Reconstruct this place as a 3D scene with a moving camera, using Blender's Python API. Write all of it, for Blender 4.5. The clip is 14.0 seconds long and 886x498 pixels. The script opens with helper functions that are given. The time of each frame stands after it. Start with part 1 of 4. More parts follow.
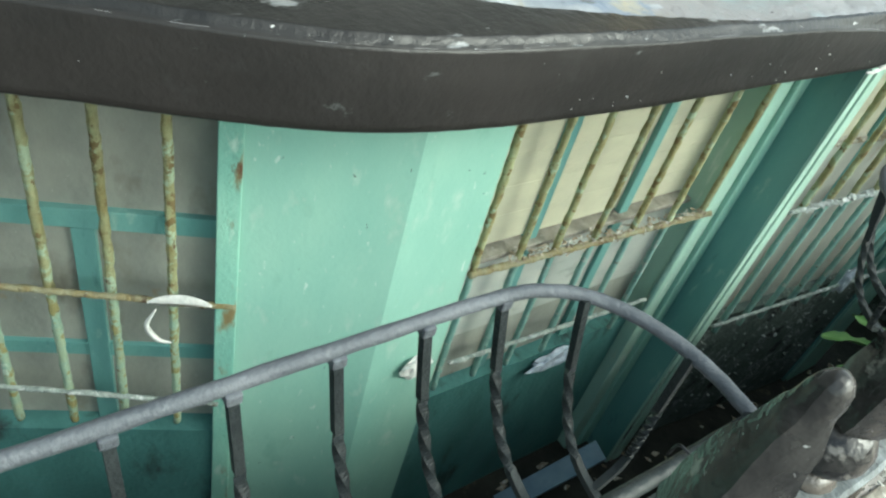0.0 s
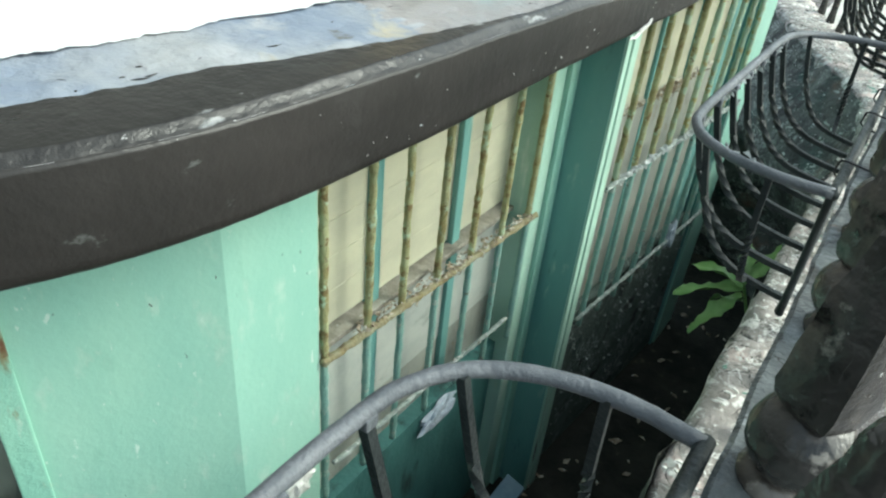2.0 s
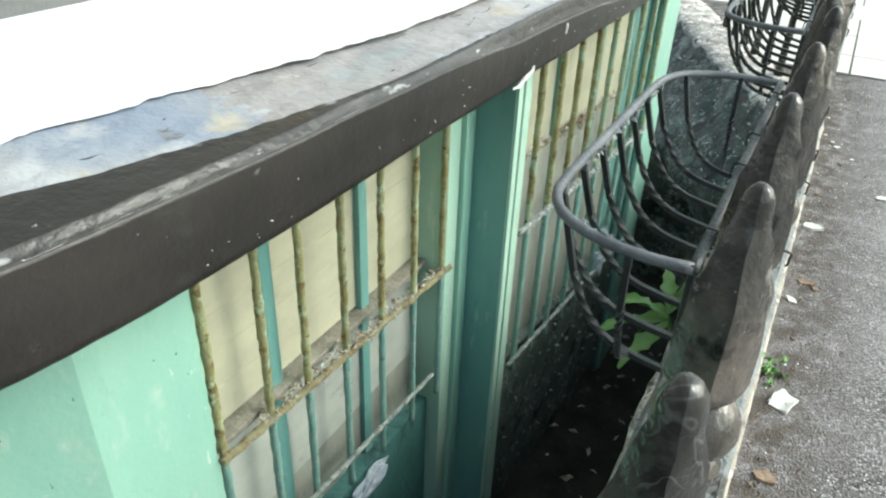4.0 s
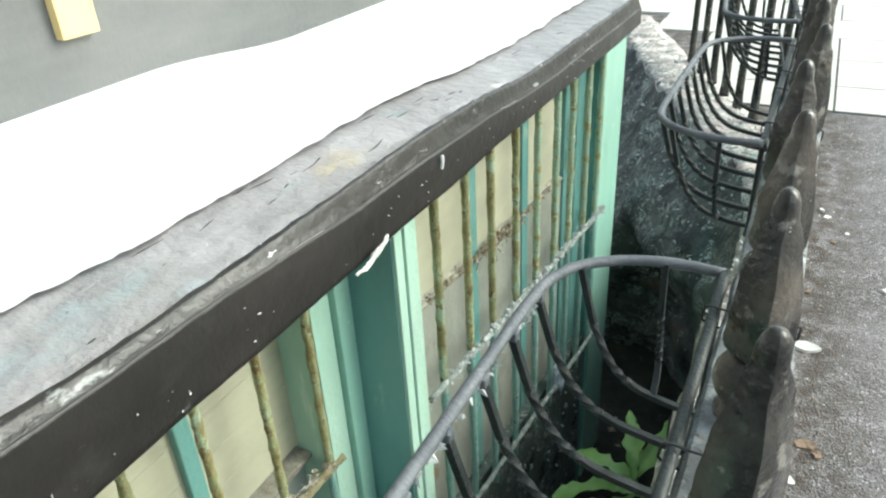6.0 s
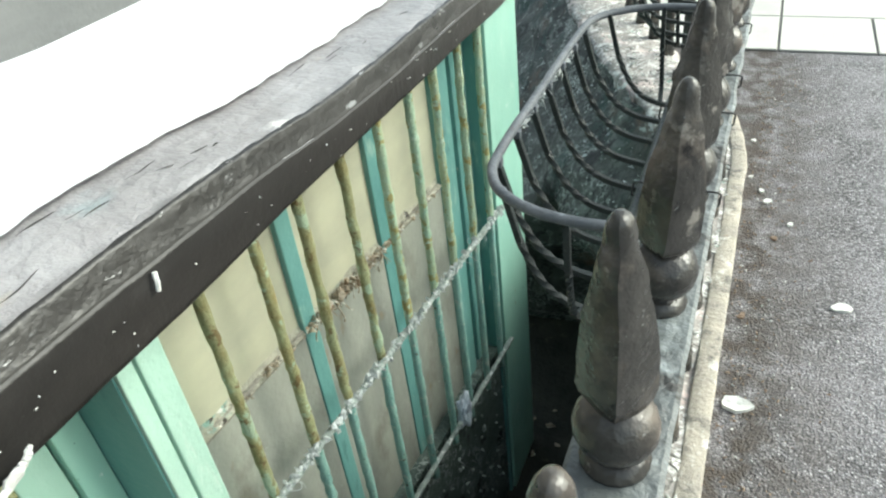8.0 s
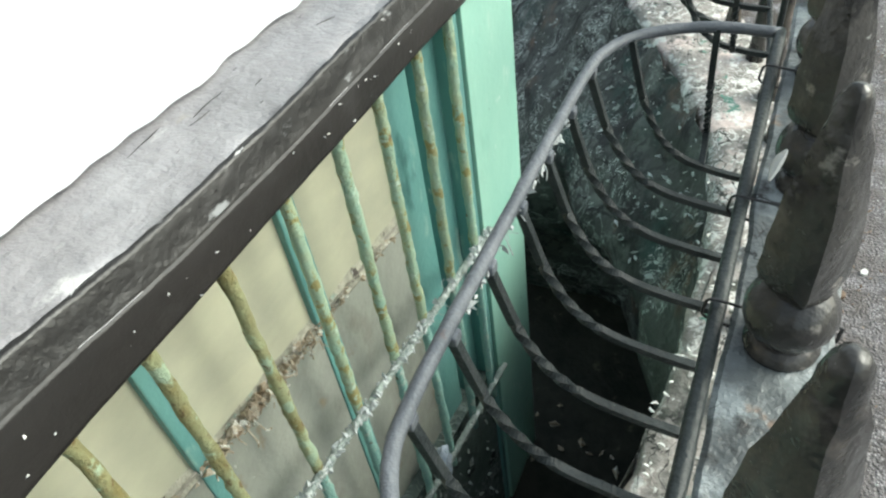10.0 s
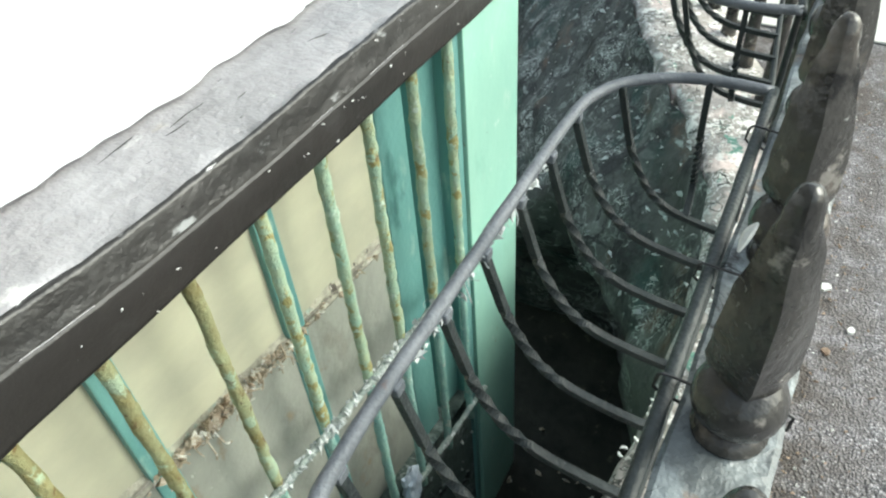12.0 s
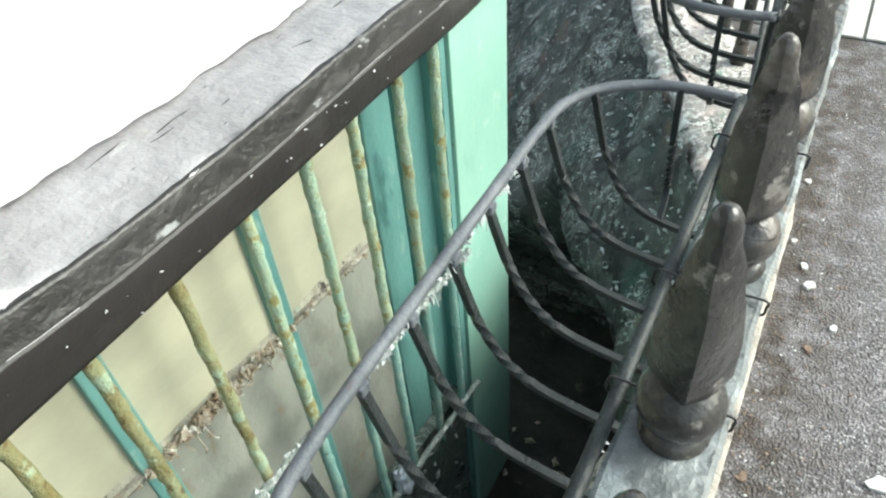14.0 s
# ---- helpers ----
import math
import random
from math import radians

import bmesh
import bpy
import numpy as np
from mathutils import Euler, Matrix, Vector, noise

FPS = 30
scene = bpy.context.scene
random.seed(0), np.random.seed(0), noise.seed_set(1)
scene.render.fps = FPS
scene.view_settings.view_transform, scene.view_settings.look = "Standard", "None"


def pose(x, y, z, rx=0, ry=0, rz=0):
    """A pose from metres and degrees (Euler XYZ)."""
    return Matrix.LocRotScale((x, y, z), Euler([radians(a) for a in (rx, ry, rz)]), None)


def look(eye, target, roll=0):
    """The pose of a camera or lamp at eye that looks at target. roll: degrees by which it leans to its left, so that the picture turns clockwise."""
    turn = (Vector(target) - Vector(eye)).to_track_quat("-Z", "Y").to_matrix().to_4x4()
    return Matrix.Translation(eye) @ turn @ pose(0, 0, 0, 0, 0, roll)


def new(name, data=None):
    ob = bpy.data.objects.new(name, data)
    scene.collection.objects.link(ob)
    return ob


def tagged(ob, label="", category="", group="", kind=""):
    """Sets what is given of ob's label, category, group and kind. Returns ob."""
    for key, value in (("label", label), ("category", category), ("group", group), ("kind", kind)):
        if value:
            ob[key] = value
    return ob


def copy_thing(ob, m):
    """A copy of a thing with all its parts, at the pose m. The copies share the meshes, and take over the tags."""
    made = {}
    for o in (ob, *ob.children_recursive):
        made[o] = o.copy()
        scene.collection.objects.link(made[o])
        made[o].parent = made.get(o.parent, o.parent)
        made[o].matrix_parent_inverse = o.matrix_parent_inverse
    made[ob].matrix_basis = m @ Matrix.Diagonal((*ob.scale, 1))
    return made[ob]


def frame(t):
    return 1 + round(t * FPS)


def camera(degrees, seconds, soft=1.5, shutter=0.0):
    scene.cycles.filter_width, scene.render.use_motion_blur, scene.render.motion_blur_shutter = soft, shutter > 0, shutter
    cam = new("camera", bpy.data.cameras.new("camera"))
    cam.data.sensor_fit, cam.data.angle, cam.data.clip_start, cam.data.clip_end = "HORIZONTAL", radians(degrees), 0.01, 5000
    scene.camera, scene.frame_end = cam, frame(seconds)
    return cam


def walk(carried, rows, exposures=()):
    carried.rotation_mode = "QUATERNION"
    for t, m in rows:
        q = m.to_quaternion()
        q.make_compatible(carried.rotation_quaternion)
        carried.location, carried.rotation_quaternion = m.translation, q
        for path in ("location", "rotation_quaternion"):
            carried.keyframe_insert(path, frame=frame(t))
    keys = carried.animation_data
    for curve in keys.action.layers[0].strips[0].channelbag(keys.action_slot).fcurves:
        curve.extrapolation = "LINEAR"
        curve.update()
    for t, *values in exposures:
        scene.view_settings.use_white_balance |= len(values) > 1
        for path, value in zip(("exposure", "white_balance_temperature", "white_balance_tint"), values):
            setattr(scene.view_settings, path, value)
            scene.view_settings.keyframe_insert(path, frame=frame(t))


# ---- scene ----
cam = camera(63.36, 14.0, soft=2.2)
PATH = [
    (0, (0.060, 0.000, 1.356, 48.48, -12.62, 56.96)),
    (0.5, (0.059, 0.050, 1.330, 50.66, -11.60, 48.98)),
    (1, (0.018, 0.088, 1.331, 51.20, -10.12, 42.78)),
    (1.5, (-0.016, 0.112, 1.271, 52.78, -4.72, 40.60)),
    (2, (-0.041, 0.132, 1.269, 56.30, -5.02, 34.91)),
    (4.5, (0.026, 0.490, 1.350, 58.91, -1.75, 28.91)),
    (5, (0.031, 0.715, 1.372, 59.86, 0.32, 29.44)),
    (5.5, (0.057, 0.928, 1.388, 60.32, 2.63, 25.86)),
    (6, (-0.006, 1.114, 1.402, 60.56, 2.79, 26.50)),
    (6.5, (-0.009, 1.292, 1.393, 57.16, 0.87, 23.67)),
    (7, (0.010, 1.495, 1.386, 55.86, 2.50, 28.61)),
    (7.5, (0.036, 1.668, 1.386, 53.23, 4.72, 27.33)),
    (8, (0.063, 1.843, 1.393, 54.31, 5.87, 22.19)),
    (10.3, (-0.068, 2.565, 1.383, 45.32, 6.75, 24.21)),
    (10.5, (-0.060, 2.578, 1.391, 47.33, 6.41, 24.75)),
    (11, (-0.053, 2.585, 1.385, 47.85, 3.47, 25.92)),
    (11.5, (-0.040, 2.590, 1.388, 47.95, 3.29, 26.10)),
    (12, (-0.033, 2.587, 1.397, 46.36, 3.57, 27.64)),
    (12.5, (-0.023, 2.586, 1.401, 48.06, 2.74, 26.96)),
    (13, (-0.009, 2.622, 1.390, 46.47, 3.90, 28.36)),
    (13.5, (0.006, 2.619, 1.396, 46.68, 4.10, 28.61)),
    (14, (0.014, 2.598, 1.428, 45.75, 3.89, 28.07)),
]
EXPOSURES = [(0.0, 0.79, 6100, -8), (2.0, 0.82, 6150, -6), (4.5, 0.91, 6350, -3), (8.0, 0.87, 6350, -3), (10.5, 0.78, 6350, -2), (11.5, 0.93, 6350, -2), (14.0, 1.07, 6350, -2)]
walk(cam, [(t, pose(*p)) for t, p in PATH], EXPOSURES)

# ---- light ----
world = bpy.data.worlds.new("sky")
scene.world = world
world.use_nodes = True
sky = world.node_tree.nodes.new("ShaderNodeTexSky")
sky.sky_type = "NISHITA"
sky.sun_disc = False
sky.sun_elevation, sky.sun_rotation = radians(37), radians(60)
sky.air_density, sky.dust_density = 1.0, 4.0
haze = world.node_tree.nodes.new("ShaderNodeHueSaturation")
haze.inputs["Saturation"].default_value = 0.5
world.node_tree.links.new(sky.outputs[0], haze.inputs["Color"])
world.node_tree.links.new(haze.outputs[0], world.node_tree.nodes["Background"].inputs[0])
world.node_tree.nodes["Background"].inputs[1].default_value = 0.195
sun = new("sun", bpy.data.lights.new("sun", "SUN"))
sun.data.energy, sun.data.angle, sun.data.color = 0.72, radians(30), (1, 0.97, 0.92)
sun.matrix_world = look((10 * math.cos(radians(37)) * math.sin(radians(60)), 10 * math.cos(radians(37)) * math.cos(radians(60)), 10 * math.sin(radians(37))), (0, 0, 0))


# ---- materials ----
def rgb(c):
    return (c[0], c[1], c[2], 1)


def surface(name, c1, c2, scale=6, rough=0.6, bump=0.2, fine=90, spots=(), metal=0.0, stretch=(1, 1, 1), per_object=0.0, spread=(0.35, 0.65), spec=0.5, veins=()):
    """Two colours mixed by broad noise, patches of further colours, thin wandering veins, and a fine relief."""
    m = bpy.data.materials.new(name)
    m.use_nodes = True
    nt = m.node_tree
    nodes, link = nt.nodes, nt.links.new
    out = nodes["Principled BSDF"]
    geo = nodes.new("ShaderNodeNewGeometry")
    warp = nodes.new("ShaderNodeMapping")
    warp.inputs["Scale"].default_value = stretch
    link(geo.outputs["Position"], warp.inputs["Vector"])

    def noisy(sc, detail=6, vec=None, rough_=0.6):
        n = nodes.new("ShaderNodeTexNoise")
        n.inputs["Scale"].default_value, n.inputs["Detail"].default_value, n.inputs["Roughness"].default_value = sc, detail, rough_
        link(vec or warp.outputs[0], n.inputs["Vector"])
        return n.outputs["Fac"]

    def ramp(fac, lo, hi):
        r = nodes.new("ShaderNodeMapRange")
        r.inputs["From Min"].default_value, r.inputs["From Max"].default_value = lo, hi
        link(fac, r.inputs["Value"])
        return r.outputs["Result"]

    def mix(fac, a, b):
        x = nodes.new("ShaderNodeMix")
        x.data_type = "RGBA"
        link(fac, x.inputs["Factor"])
        for sock, v in ((x.inputs[6], a), (x.inputs[7], b)):
            if isinstance(v, tuple):
                sock.default_value = rgb(v)
            else:
                link(v, sock)
        return x.outputs[2]

    col = mix(ramp(noisy(scale), *spread), c1, c2)
    def times(a, b):
        x = nodes.new("ShaderNodeMath")
        x.operation = "MULTIPLY"
        link(a, x.inputs[0])
        link(b, x.inputs[1])
        return x.outputs[0]

    for colour, sc, lo, hi in spots:
        col = mix(ramp(noisy(sc, 8), lo, hi), col, colour)
    for colour, sc, width, bend, cover in veins:
        n = nodes.new("ShaderNodeTexNoise")
        n.inputs["Scale"].default_value, n.inputs["Detail"].default_value, n.inputs["Distortion"].default_value = sc, 3, bend
        link(geo.outputs["Position"], n.inputs["Vector"])
        off = nodes.new("ShaderNodeMath")
        off.operation = "SUBTRACT"
        off.inputs[1].default_value = 0.5
        link(n.outputs["Fac"], off.inputs[0])
        size = nodes.new("ShaderNodeMath")
        size.operation = "ABSOLUTE"
        link(off.outputs[0], size.inputs[0])
        line = ramp(size.outputs[0], width, width * 0.3)
        col = mix(times(line, ramp(noisy(sc * 0.37, 4), cover, cover + 0.08)), col, colour)
    if per_object:
        info = nodes.new("ShaderNodeObjectInfo")
        hsv = nodes.new("ShaderNodeHueSaturation")
        v = nodes.new("ShaderNodeMapRange")
        v.inputs["To Min"].default_value, v.inputs["To Max"].default_value = 1 - per_object, 1 + per_object
        link(info.outputs["Random"], v.inputs["Value"])
        link(v.outputs["Result"], hsv.inputs["Value"])
        link(col, hsv.inputs["Color"])
        col = hsv.outputs["Color"]
    link(col, out.inputs["Base Color"])
    out.inputs["Metallic"].default_value = metal
    out.inputs["Specular IOR Level"].default_value = spec
    rr = nodes.new("ShaderNodeMapRange")
    rr.inputs["To Min"].default_value, rr.inputs["To Max"].default_value = max(rough - 0.15, 0.05), min(rough + 0.2, 1)
    link(noisy(scale * 3), rr.inputs["Value"])
    link(rr.outputs["Result"], out.inputs["Roughness"])
    add = nodes.new("ShaderNodeMath")
    add.operation = "ADD"
    link(noisy(fine, 4, geo.outputs["Position"]), add.inputs[0])
    link(noisy(fine / 6, 5, geo.outputs["Position"]), add.inputs[1])
    b = nodes.new("ShaderNodeBump")
    b.inputs["Strength"].default_value, b.inputs["Distance"].default_value = bump, 0.01
    link(add.outputs[0], b.inputs["Height"])
    link(b.outputs[0], out.inputs["Normal"])
    return m


def asphalt_material():
    m = bpy.data.materials.new("asphalt")
    m.use_nodes = True
    nt = m.node_tree
    nodes, link = nt.nodes, nt.links.new
    out = nodes["Principled BSDF"]
    geo = nodes.new("ShaderNodeNewGeometry")
    v = nodes.new("ShaderNodeTexVoronoi")
    v.inputs["Scale"].default_value = 170
    link(geo.outputs["Position"], v.inputs["Vector"])
    bw = nodes.new("ShaderNodeSeparateColor")
    link(v.outputs["Color"], bw.inputs[0])
    r = nodes.new("ShaderNodeValToRGB")
    r.color_ramp.elements[0].color, r.color_ramp.elements[0].position = (0.035, 0.033, 0.034, 1), 0.2
    r.color_ramp.elements[1].color, r.color_ramp.elements[1].position = (0.62, 0.60, 0.60, 1), 1.0
    e = r.color_ramp.elements.new(0.7)
    e.color = (0.26, 0.25, 0.26, 1)
    link(bw.outputs[0], r.inputs[0])
    n = nodes.new("ShaderNodeTexNoise")
    n.inputs["Scale"].default_value, n.inputs["Detail"].default_value = 3.5, 7
    link(geo.outputs["Position"], n.inputs["Vector"])
    mr = nodes.new("ShaderNodeMapRange")
    mr.inputs["From Min"].default_value, mr.inputs["From Max"].default_value = 0.30, 0.62
    mr.inputs["To Max"].default_value = 0.72
    link(n.outputs["Fac"], mr.inputs["Value"])
    x = nodes.new("ShaderNodeMix")
    x.data_type = "RGBA"
    link(mr.outputs[0], x.inputs["Factor"])
    link(r.outputs[0], x.inputs[6])
    x.inputs[7].default_value = (0.42, 0.40, 0.42, 1)
    sep = nodes.new("ShaderNodeSeparateXYZ")
    link(geo.outputs["Position"], sep.inputs[0])
    near = nodes.new("ShaderNodeMapRange")
    near.inputs["From Min"].default_value, near.inputs["From Max"].default_value = 0.46, 0.16
    link(sep.outputs[0], near.inputs["Value"])
    patch = nodes.new("ShaderNodeTexNoise")
    patch.inputs["Scale"].default_value, patch.inputs["Detail"].default_value = 14, 8
    link(geo.outputs["Position"], patch.inputs["Vector"])
    both = nodes.new("ShaderNodeMath")
    both.operation = "MULTIPLY"
    link(near.outputs[0], both.inputs[0])
    spread = nodes.new("ShaderNodeMapRange")
    spread.inputs["From Min"].default_value, spread.inputs["From Max"].default_value = 0.30, 0.58
    link(patch.outputs["Fac"], spread.inputs["Value"])
    link(spread.outputs[0], both.inputs[1])
    dirt = nodes.new("ShaderNodeMix")
    dirt.data_type = "RGBA"
    link(both.outputs[0], dirt.inputs["Factor"])
    link(x.outputs[2], dirt.inputs[6])
    dirt.inputs[7].default_value = (0.085, 0.068, 0.055, 1)
    gap = nodes.new("ShaderNodeMapRange")
    gap.inputs["From Min"].default_value, gap.inputs["From Max"].default_value = 0.25, 0.75
    gap.inputs["To Min"].default_value, gap.inputs["To Max"].default_value = 0.0, 0.55
    link(v.outputs["Distance"], gap.inputs["Value"])
    binder = nodes.new("ShaderNodeMix")
    binder.data_type = "RGBA"
    link(gap.outputs[0], binder.inputs["Factor"])
    link(dirt.outputs[2], binder.inputs[6])
    binder.inputs[7].default_value = (0.05, 0.047, 0.045, 1)
    link(binder.outputs[2], out.inputs["Base Color"])
    out.inputs["Roughness"].default_value = 0.8
    b = nodes.new("ShaderNodeBump")
    b.inputs["Strength"].default_value, b.inputs["Distance"].default_value = 0.9, 0.006
    b.invert = True
    link(v.outputs["Distance"], b.inputs["Height"])
    link(b.outputs[0], out.inputs["Normal"])
    return m


MINT = surface("mint_paint", (0.355, 0.60, 0.485), (0.28, 0.525, 0.435), 3, 0.45, 0.12, 60, [((0.20, 0.42, 0.33), 7, 0.6, 0.8), ((0.44, 0.62, 0.52), 14, 0.60, 0.72), ((0.55, 0.68, 0.60), 40, 0.66, 0.70), ((0.06, 0.07, 0.055), 44, 0.70, 0.72), ((0.22, 0.16, 0.07), 22, 0.70, 0.76)], stretch=(1, 1, 0.45))
# Darker, bluer copy of the mint paint; shade is put into the colour.
TEAL = surface("teal_with_shade", (0.17, 0.355, 0.322), (0.12, 0.285, 0.268), 4, 0.4, 0.2, 60, [((0.06, 0.16, 0.15), 12, 0.62, 0.74), ((0.30, 0.46, 0.40), 14, 0.62, 0.70), ((0.5, 0.56, 0.5), 50, 0.69, 0.72)], stretch=(1, 1, 0.3))
PALEMINT = surface("pale_cracked_mint", (0.43, 0.62, 0.51), (0.35, 0.55, 0.45), 6, 0.5, 0.3, 60, [((0.52, 0.58, 0.40), 7, 0.62, 0.72), ((0.58, 0.69, 0.60), 13, 0.60, 0.68), ((0.10, 0.13, 0.11), 22, 0.68, 0.70)], stretch=(1, 1, 0.18))
GREYPANE = surface("grey_white_pane", (0.48, 0.50, 0.45), (0.38, 0.41, 0.38), 5, 0.5, 0.1, 50, [((0.26, 0.28, 0.25), 7, 0.60, 0.75)], stretch=(1, 1, 2))
RUSTMINT = surface("rust_stained_mint", (0.33, 0.60, 0.47), (0.22, 0.47, 0.38), 5, 0.5, 0.4, 60, [((0.45, 0.62, 0.52), 16, 0.58, 0.66), ((0.24, 0.19, 0.09), 13, 0.58, 0.68), ((0.14, 0.07, 0.035), 20, 0.64, 0.70)], stretch=(1, 1, 0.35))
CREAM = surface("cream_blind", (0.51, 0.505, 0.37), (0.43, 0.425, 0.32), 5, 0.55, 0.05, 40, [((0.36, 0.34, 0.25), 3, 0.58, 0.75)], stretch=(1, 1, 2))
DULL = surface("dusty_glass_board", (0.35, 0.36, 0.31), (0.24, 0.25, 0.22), 5, 0.5, 0.2, 50, [((0.15, 0.14, 0.11), 6, 0.56, 0.75), ((0.25, 0.18, 0.10), 10, 0.62, 0.72), ((0.5, 0.5, 0.45), 45, 0.69, 0.72)], stretch=(1, 1, 0.6))
BLACK = surface("black_gloss_paint", (0.015, 0.014, 0.013), (0.028, 0.025, 0.023), 4, 0.40, 0.22, 45, [((0.05, 0.048, 0.046), 9, 0.58, 0.78), ((0.5, 0.51, 0.5), 60, 0.725, 0.745), ((0.10, 0.105, 0.10), 26, 0.67, 0.73)], spec=0.4, stretch=(1, 0.5, 1))
CHIPPED = surface("chipped_black_paint", (0.013, 0.0125, 0.012), (0.030, 0.028, 0.026), 7, 0.30, 0.3, 50, [((0.075, 0.072, 0.07), 9, 0.58, 0.74), ((0.24, 0.245, 0.245), 22, 0.63, 0.68), ((0.5, 0.5, 0.49), 50, 0.68, 0.71)], spec=0.45, stretch=(1, 0.35, 1))
# Light grey base paints in the sky's sheen; patches and veins are wear.
TOPGREY = surface("weathered_paint_with_sky_sheen", (0.31, 0.298, 0.305), (0.24, 0.236, 0.24), 4, 0.33, 1.0, 22, [((0.37, 0.36, 0.37), 5, 0.50, 0.66), ((0.44, 0.37, 0.22), 2.6, 0.64, 0.72), ((0.28, 0.33, 0.345), 6, 0.58, 0.70), ((0.50, 0.49, 0.48), 13, 0.64, 0.69), ((0.09, 0.09, 0.088), 24, 0.68, 0.72)], stretch=(1, 0.5, 1), veins=[((0.09, 0.088, 0.085), 12, 0.007, 1.2, 0.54)])
PALETOP = surface("pale_blue_white_paint", (0.22, 0.26, 0.33), (0.34, 0.35, 0.36), 4, 0.5, 0.5, 40, [((0.40, 0.41, 0.43), 6, 0.52, 0.62), ((0.12, 0.12, 0.11), 10, 0.63, 0.7), ((0.46, 0.40, 0.27), 5, 0.62, 0.72)])
DUST = surface("brown_grey_dust", (0.36, 0.34, 0.29), (0.20, 0.185, 0.15), 14, 0.9, 0.7, 60, [((0.4, 0.4, 0.36), 40, 0.64, 0.7)])
ROOF = surface("white_roof_coating", (0.80, 0.80, 0.80), (0.72, 0.74, 0.78), 3, 0.6, 0.2, 50, [((0.42, 0.45, 0.5), 5, 0.66, 0.8)])
IRON = surface("grey_black_iron_paint", (0.085, 0.095, 0.108), (0.15, 0.16, 0.175), 14, 0.42, 0.35, 160, [((0.24, 0.26, 0.28), 40, 0.62, 0.74), ((0.10, 0.05, 0.03), 25, 0.7, 0.78)])
TWIST = surface("black_iron_rod", (0.014, 0.019, 0.020), (0.036, 0.043, 0.043), 18, 0.36, 0.3, 160, [((0.2, 0.21, 0.2), 60, 0.68, 0.76)], spec=0.35)
FLAT = surface("cracked_grey_paint", (0.16, 0.178, 0.18), (0.075, 0.082, 0.082), 12, 0.40, 0.7, 50, [((0.27, 0.30, 0.305), 11, 0.55, 0.64), ((0.20, 0.15, 0.115), 18, 0.63, 0.70), ((0.62, 0.62, 0.58), 50, 0.71, 0.75), ((0.025, 0.024, 0.022), 16, 0.58, 0.66)], veins=[((0.022, 0.022, 0.021), 15, 0.012, 1.5, 0.48)])
FINIAL = surface("black_lead_finial_paint", (0.026, 0.025, 0.023), (0.056, 0.053, 0.048), 14, 0.20, 0.6, 22, [((0.13, 0.11, 0.092), 8, 0.52, 0.66), ((0.006, 0.006, 0.006), 13, 0.58, 0.64), ((0.20, 0.185, 0.165), 20, 0.62, 0.67), ((0.45, 0.46, 0.44), 60, 0.69, 0.73)], veins=[((0.006, 0.006, 0.006), 9, 0.010, 0.8, 0.55), ((0.10, 0.10, 0.095), 15, 0.010, 1.0, 0.58)])
RUSTBAR = surface("rusty_green_bar", (0.38, 0.41, 0.23), (0.25, 0.215, 0.085), 14, 0.6, 0.8, 130, [((0.42, 0.53, 0.37), 18, 0.55, 0.62), ((0.18, 0.13, 0.05), 26, 0.56, 0.62), ((0.13, 0.075, 0.035), 34, 0.65, 0.70)], per_object=0.12)
MINTBAR = surface("chalky_mint_bar", (0.32, 0.48, 0.37), (0.39, 0.46, 0.29), 16, 0.6, 0.8, 130, [((0.31, 0.28, 0.11), 22, 0.54, 0.60), ((0.50, 0.61, 0.50), 36, 0.60, 0.65), ((0.17, 0.10, 0.045), 34, 0.65, 0.70)], per_object=0.12)
TEALBAR = surface("dull_teal_bar", (0.20, 0.37, 0.33), (0.28, 0.45, 0.38), 18, 0.6, 0.8, 130, [((0.42, 0.48, 0.42), 26, 0.58, 0.64), ((0.12, 0.10, 0.06), 32, 0.64, 0.70)], per_object=0.12)
PALEBAR = surface("flaking_pale_rail", (0.42, 0.47, 0.43), (0.20, 0.24, 0.22), 30, 0.8, 1.0, 120, [((0.7, 0.72, 0.7), 45, 0.56, 0.64), ((0.14, 0.10, 0.06), 30, 0.64, 0.7)])
RUSTRAIL = surface("rust_rail", (0.25, 0.20, 0.09), (0.33, 0.33, 0.22), 24, 0.8, 1.0, 120, [((0.11, 0.07, 0.04), 30, 0.55, 0.65), ((0.6, 0.6, 0.52), 60, 0.66, 0.72)])
COPING = surface("weathered_concrete", (0.44, 0.40, 0.37), (0.20, 0.195, 0.175), 9, 0.8, 0.9, 50, [((0.62, 0.52, 0.48), 5, 0.54, 0.62), ((0.07, 0.075, 0.062), 11, 0.59, 0.65), ((0.14, 0.28, 0.22), 17, 0.63, 0.66), ((0.72, 0.71, 0.67), 20, 0.56, 0.61), ((0.78, 0.78, 0.74), 44, 0.65, 0.68)], veins=[((0.72, 0.71, 0.68), 14, 0.03, 2.2, 0.46), ((0.05, 0.05, 0.045), 10, 0.02, 1.5, 0.48)])
KERB = surface("cream_stone_edge", (0.50, 0.45, 0.37), (0.27, 0.25, 0.22), 9, 0.85, 0.8, 80, [((0.62, 0.60, 0.54), 20, 0.58, 0.64), ((0.18, 0.17, 0.15), 18, 0.57, 0.65), ((0.30, 0.15, 0.08), 12, 0.66, 0.72), ((0.28, 0.32, 0.14), 9, 0.68, 0.76)])
